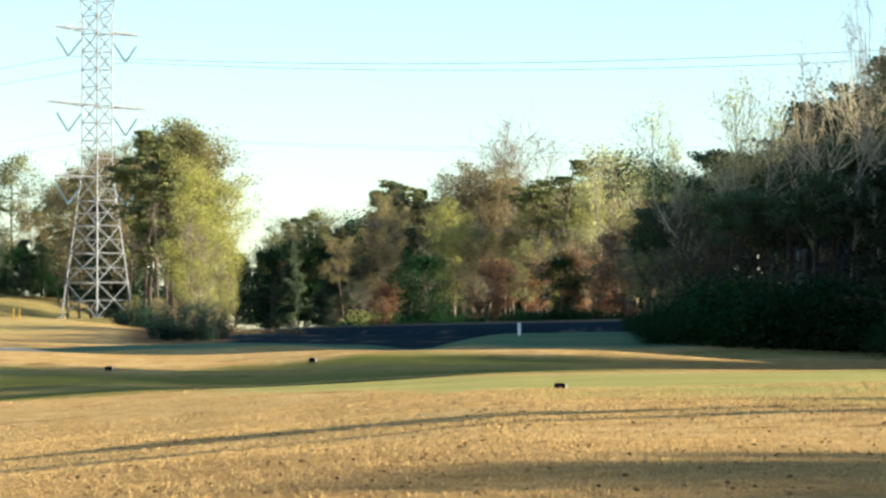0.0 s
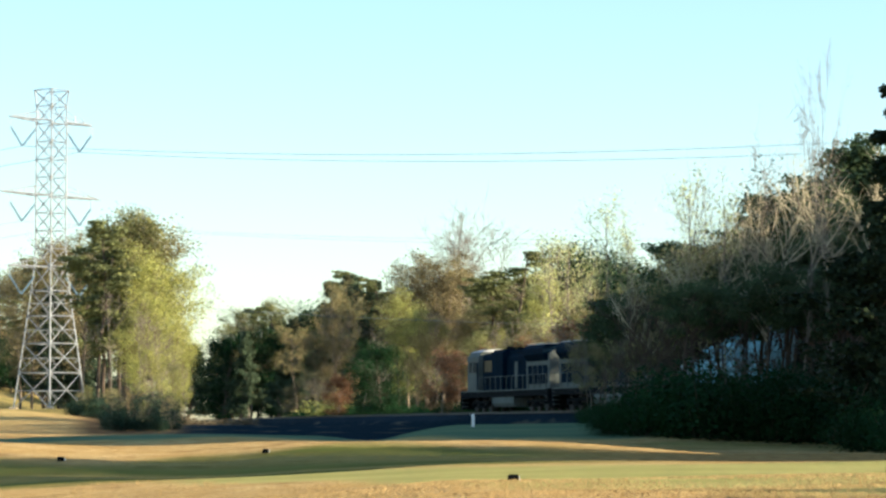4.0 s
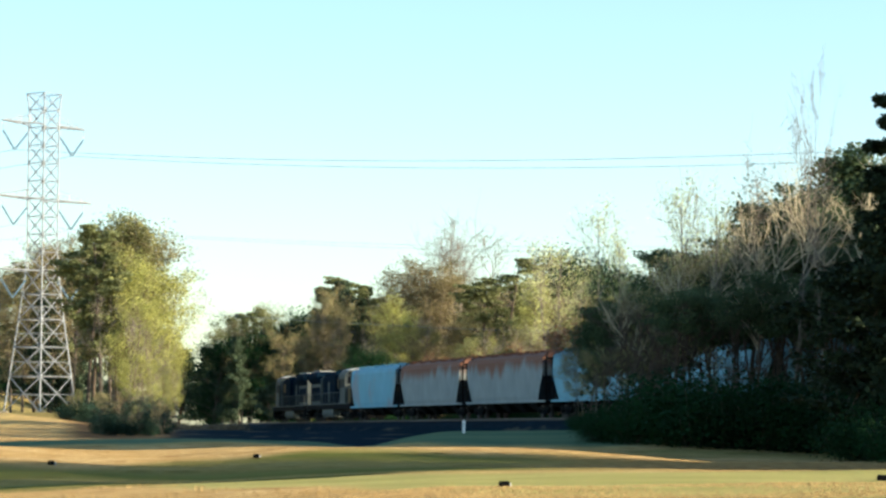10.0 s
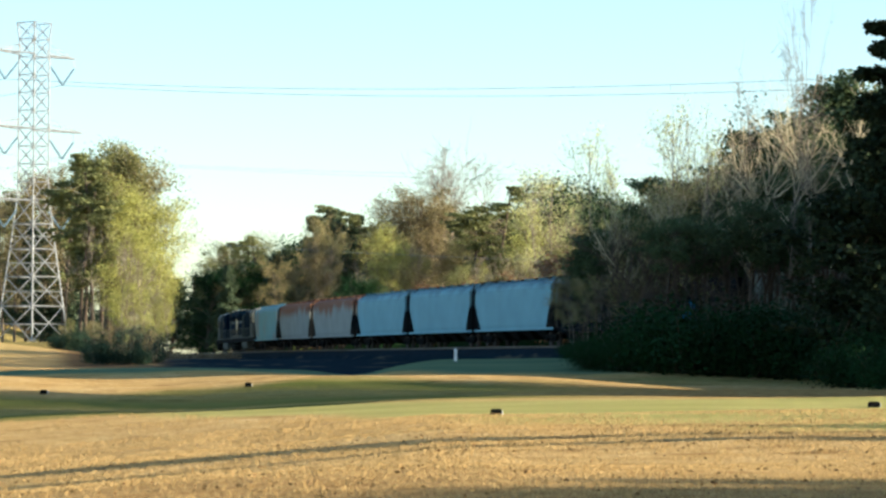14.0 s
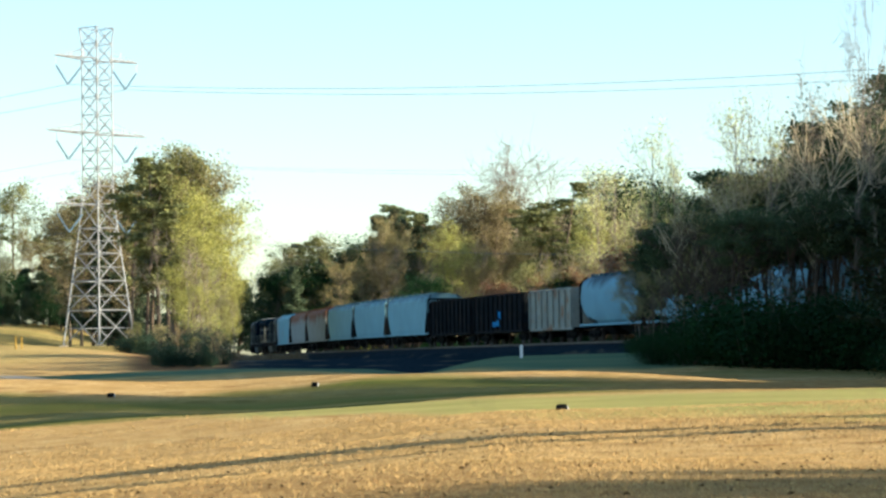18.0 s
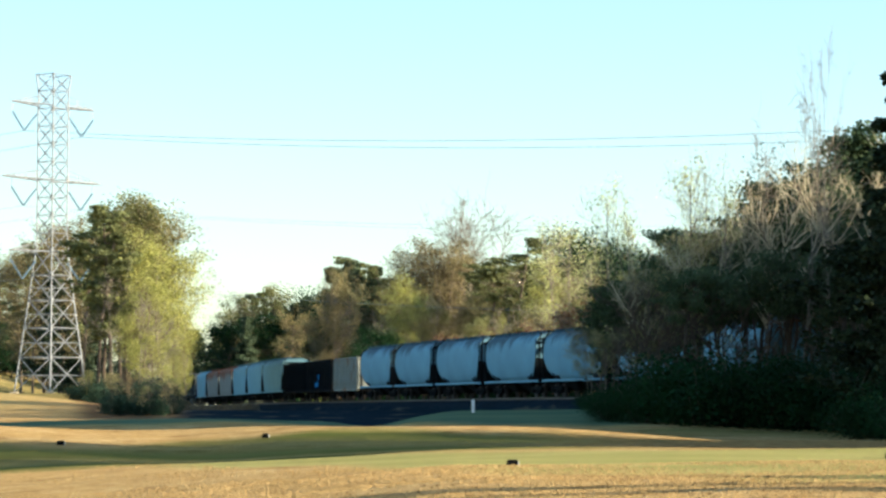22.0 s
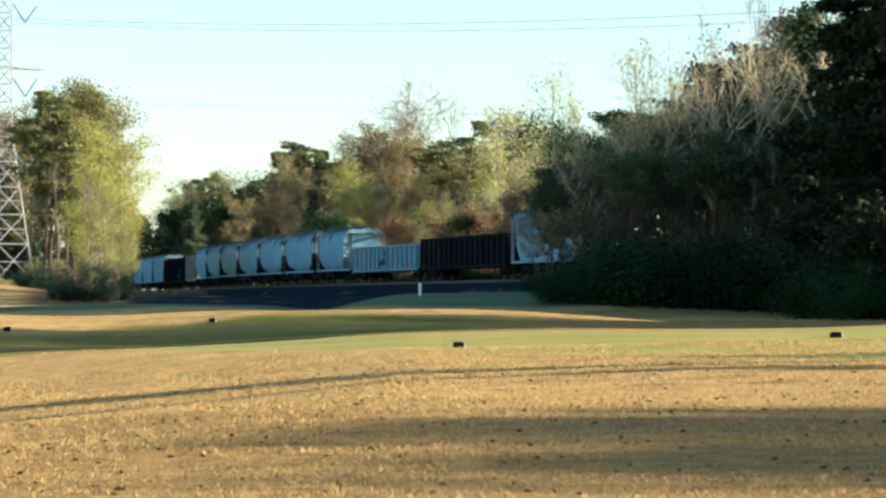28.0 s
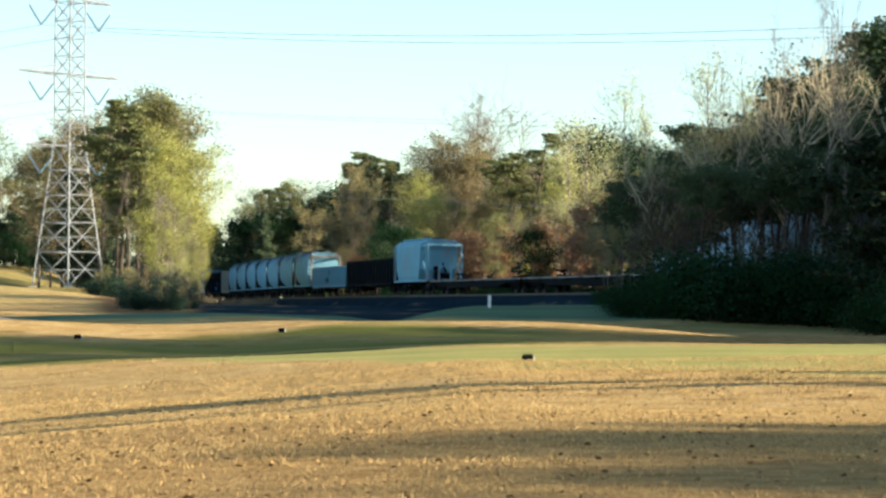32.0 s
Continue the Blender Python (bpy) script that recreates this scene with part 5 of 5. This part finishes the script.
# ---- transmission tower ----
def build_tower():
    ob = thing("transmission_tower", "tall galvanised steel lattice transmission tower with three arms", "pylon")
    x0, y0 = at(-137.0, 361)
    z0 = height(x0, y0)
    across = Vector((0.60, 0.80, 0)).normalized()  # the arms' way; the line runs square to it
    along = Vector((0.80, -0.60, 0))
    H = 39.3
    levels = [(0, 3.1), (4.4, 2.66), (8.0, 2.3), (11.4, 1.95), (14.5, 1.66), (17.5, 1.42)] + [(17.5 + 2.2 * k, 1.3) for k in range(1, 10)] + [(H, 1.5)]
    c = lambda i, k: across * levels[i][1] * (1 if k in (0, 1) else -1) + along * levels[i][1] * (1 if k in (0, 3) else -1) + Vector((0, 0, levels[i][0]))
    for k in range(4):
        V, F = tubes([([c(i, k) for i in range(len(levels))], [0.10] * 4 + [0.085] * (len(levels) - 4))], 4)
        part("leg", mesh_of("leg", V, F, [STEEL]), STEEL, ob)
    for i in range(len(levels) - 1):
        for k in range(4):
            bm = bmesh.new()
            r = 0.065 if i < 5 else 0.05
            rod(bm, c(i, k), c(i + 1, (k + 1) % 4), r, sides=4)
            rod(bm, c(i, (k + 1) % 4), c(i + 1, k), r, sides=4)
            rod(bm, c(i + 1, k), c(i + 1, (k + 1) % 4), r, sides=4)
            if i < 4:  # redundant members that halve the tall panels
                a0, a1, b0, b1 = c(i, k), c(i + 1, k), c(i, (k + 1) % 4), c(i + 1, (k + 1) % 4)
                mid = (a0 + a1 + b0 + b1) / 4
                for p, q in ((a0.lerp(a1, 0.5), mid), (b0.lerp(b1, 0.5), mid), (a0.lerp(a1, 0.5), a0.lerp(b1, 0.25)), (b0.lerp(b1, 0.5), b0.lerp(a1, 0.25))):
                    rod(bm, p, q, 0.04, sides=4)
            part("bracing", bm, STEEL, ob)
    hang = []
    for z, reach in ((35.4, 7.2), (26.2, 8.6), (17.3, 7.2)):
        for s in (-1, 1):
            tip = across * s * reach + Vector((0, 0, z + 0.08))
            bm = bmesh.new()
            for q in (-1, 1):
                root = across * s * 1.3 + along * q * 1.3
                rod(bm, root + Vector((0, 0, z)), tip, 0.10, sides=4)
                rod(bm, root + Vector((0, 0, z + 1.3)), tip, 0.04, sides=4)
                for f in (0.33, 0.66):
                    a_, b_ = root.lerp(tip, f), (root + Vector((0, 0, 1.3))).lerp(tip, f)
                    rod(bm, Vector((a_.x, a_.y, z + 0.08 * f)), Vector((b_.x, b_.y, z + 1.3 * (1 - f) + 0.08 * f)), 0.045, sides=4)
            for f in (0.3, 0.6):
                rod(bm, across * s * 1.3 + (tip - across * s * 1.3 - Vector((0, 0, tip.z))) * f + along * 1.3 * (1 - f) + Vector((0, 0, z + 0.08 * f)),
                    across * s * 1.3 + (tip - across * s * 1.3 - Vector((0, 0, tip.z))) * f - along * 1.3 * (1 - f) + Vector((0, 0, z + 0.08 * f)), 0.045, sides=4)
            arm = part("arm", bm, STEEL, ob)
            mid = across * s * 5.0 + Vector((0, 0, z - 3.4))
            for o in (2.8, 7.0):
                bm = bmesh.new()
                a_ = across * s * o + Vector((0, 0, z - 1.2))
                rod(bm, a_ + Vector((0, 0, 1.2)), a_, 0.03, sides=4)
                for j in range(14):
                    p = a_.lerp(mid, (j + 0.3) / 14)
                    rod(bm, p, a_.lerp(mid, (j + 0.9) / 14), 0.15, 0.07, sides=7)
                rod(bm, a_, mid, 0.05, sides=4)
                part("insulator_string", bm, GLASS_INS, arm, "grey-blue insulator string")
            hang.append(mid)
    for k in range(4):
        v = c(0, k)
        part("footing", slab(v.x - 0.5, v.x + 0.5, v.y - 0.5, v.y + 0.5, -0.6, 0.15, bevel=0.05), PATH, ob)
    ob.matrix_world = Matrix.Translation((x0, y0, z0 + 0.1))
    # conductors towards the next towers
    base = Vector((x0, y0, z0 + 0.1))
    for h in hang:
        for way, span, rise in ((along, 260, -1.5), (-along, 300, 2.0)):
            pts = []
            for i in range(41):
                f = i / 40
                p = base + h + way * span * f
                p.z += rise * f - 4 * 6.0 * f * (1 - f)
                pts.append(p)
            V, F = tubes([(np.array(pts), np.full(41, 0.027 if h.z > 30 else 0.012))], 4)
            tagged(new("power_line", mesh_of("power_line", V, F, [WIRE])), "thin sagging aluminium power line from the tower", "cable", "power lines")


build_tower()


# ---- small things on the course ----
def marker_block(x, y, w):
    ob = thing("tee_marker", "small black tee block with a pale end on the turf", "marker", "tee markers")
    bm = loft([[(i * w / 2 * k, j * 0.12 * k, z) for i, j in ((-1, -1), (1, -1), (1, 1), (-1, 1))] for z, k in ((0.0, 1.0), (0.10, 0.98), (0.14, 0.9), (0.165, 0.72))])
    part("block", bm, BLOCKBLACK, ob)
    part("end_plate", slab(w / 2 - 0.005, w / 2 + 0.03, -0.10, 0.10, 0.0, 0.13, bevel=0.02), STRIPE, ob, "pale end plate")
    ob.matrix_world = Matrix.Translation((x, y, height(x, y)))


def stake(x, y, tall, mat, label, wide=0.09):
    ob = thing("marker_post", label, "post")
    bm = loft([[(i * wide * k, j * wide * k, z) for i, j in ((-1, -1), (1, -1), (1, 1), (-1, 1))] for z, k in ((-0.2, 1), (tall - 0.06, 1), (tall, 0.6))])
    part("post", bm, mat, ob)
    part("cap", slab(-wide * 1.15, wide * 1.15, -wide * 1.15, wide * 1.15, tall - 0.1, tall - 0.04), mat, ob)
    ob.matrix_world = Matrix.Translation((x, y, height(x, y)))


for bearing, far, w in ((20.9, 76.2, 0.30), (149.4, 84, 0.32), (-132.8, 110, 0.26), (-63.3, 111.8, 0.24)):
    marker_block(*at(bearing, far), w)
stake(*at(7.1, 148), 0.64, POSTWHITE, "white marker post on the crest of the mound", 0.075)
for b in (-165.5, -163.5):
    stake(*at(b, 272), 1.2, YELLOW, "yellow marker post on the far turf", 0.055)


def build_path():
    """The cart path: a thin concrete strip that follows the lie of the land."""
    way = [Vector(p) for p in ((-27, 104), (-23.5, 113), (-21, 122), (-20, 131), (-21.5, 140), (-26, 149), (-33, 158), (-43, 165))]
    pts = []
    for a, b in zip(way, way[1:]):
        pts += [a.lerp(b, i / 6) for i in range(6)]
    V, F = [], []
    for i, p in enumerate(pts):
        d = (pts[min(i + 1, len(pts) - 1)] - pts[max(i - 1, 0)]).normalized()
        for s in (-0.85, 0.85):
            x, y = p.x - d.y * s, p.y + d.x * s
            V += [(x, y, height(x, y) + 0.05), (x, y, height(x, y) - 0.10)]
    for i in range(len(pts) - 1):
        a = 4 * i
        F += [(a, a + 4, a + 6, a + 2), (a + 1, a + 5, a + 4, a), (a + 2, a + 6, a + 7, a + 3)]
    tagged(new("cart_path", mesh_of("cart_path", V, F, [PATH])), "pale concrete cart path winding over the turf", "path", kind="structure")


build_path()


def build_grass():
    """Tufts of dry grass in the rough before the tee, and fallen leaves."""
    rng = np.random.default_rng(7)
    n = 200000
    y = np.sqrt(rng.uniform(19.0 ** 2, 78.0 ** 2, n))
    x = rng.uniform(-0.19, 0.22, n) * y
    keep = (np.sin(x * 0.9 + 1.3 * np.sin(y * 0.5)) + np.sin(y * 0.8 + x * 0.3) + rng.normal(size=n)) > -0.6
    x, y = x[keep], y[keep]
    z = land(x, y)
    n = len(x)
    hgt = rng.uniform(0.012, 0.036, n) * (0.8 + y / 90)
    a = rng.uniform(0, 6.28, n)
    wdt = rng.uniform(0.004, 0.010, n) * (0.6 + y / 50)
    lx, ly = rng.normal(size=n) * 0.03, rng.normal(size=n) * 0.03
    V = np.stack([np.stack([x - wdt * np.cos(a), y - wdt * np.sin(a), z - 0.01], -1), np.stack([x + wdt * np.cos(a), y + wdt * np.sin(a), z - 0.01], -1), np.stack([x + lx, y + ly, z + hgt], -1)], 1).reshape(-1, 3)
    m, k = 17000, 11  # tussocks that stand over the rest
    ty = np.sqrt(rng.uniform(19.0 ** 2, 92.0 ** 2, m))
    tx = rng.uniform(-0.19, 0.22, m) * ty
    rough = (ty + 1.7 * np.clip(tx, -14, 8) < 76) | (ty < 60)
    tx, ty = tx[rough], ty[rough]
    m = len(tx)
    big = rng.uniform(0.45, 1.3, m) * (0.75 + 0.45 * np.sin(tx * 1.1 + ty * 0.35) * np.sin(ty * 0.6 - tx * 0.4))
    tx, ty, big = np.repeat(tx, k), np.repeat(ty, k), np.repeat(big, k)[:, None]
    b0 = np.stack([tx, ty, land(tx, ty) - 0.01], -1) + np.append(rng.normal(size=(m * k, 2)) * 0.022, np.zeros((m * k, 1)), 1) * big
    ang = rng.uniform(0, 6.28, m * k)
    side = np.stack([np.cos(ang), np.sin(ang), 0 * ang], -1) * 0.007 * big
    tip = b0 + np.stack([rng.normal(size=m * k) * 0.03, rng.normal(size=m * k) * 0.03, rng.uniform(0.035, 0.085, m * k)], -1) * big
    V = np.concatenate([V, np.stack([b0 - side, b0 + side, tip], 1).reshape(-1, 3)])
    n += m * k
    tagged(new("dry_grass", mesh_of("dry_grass", V, np.arange(3 * n).reshape(n, 3), [DRYBLADE])), "tufts of dry straw-coloured grass in the rough", "grass", kind="stuff")
    n = 1500
    y = np.sqrt(rng.uniform(19.0 ** 2, 66.0 ** 2, n))
    x = rng.uniform(-0.22, 0.24, n) * y
    V, F = leaves(rng, np.stack([x, y, land(x, y) + 0.008], -1), 0.026, 0.3)
    tagged(new("fallen_leaves", mesh_of("fallen_leaves", V, F, [LITTER])), "scattered brown fallen leaves and cones", "leaves", kind="stuff")


build_grass()


# ---- the train's run ----
ARC_Y = np.arange(-420, 900, 0.5)
ARC_X, ARC_S = track_x(ARC_Y)
ARC = np.concatenate([[0], np.cumsum(np.hypot(np.diff(ARC_X), np.diff(ARC_Y)))])
ARC -= np.interp(160, ARC_Y, ARC)


def on_track(s):
    y = float(np.interp(s, ARC, ARC_Y))
    return Vector((float(track_x(y)[0]), y, float(rail_z(y))))


def wagon_pose(s, L):
    a, b = on_track(s - L * 0.36), on_track(s + L * 0.36)
    d = (b - a).normalized()
    left = Vector((0, 0, 1)).cross(d).normalized()
    return Matrix.Translation((a + b) / 2) @ Matrix((d, left, d.cross(left))).transposed().to_4x4()


def motions():
    """The train runs at a steady 13.7 m/s."""
    behind = 0.0
    for ob, L in TRAIN:
        mid = behind + L / 2
        turn = pose(0, 0, 0, 0, 0, 180 if ob is BACKWARDS else 0)
        walk(ob, [(t, wagon_pose(14.05 + 13.693 * t - mid, L) @ turn) for t in range(0, 33)])
        behind += L


motions()
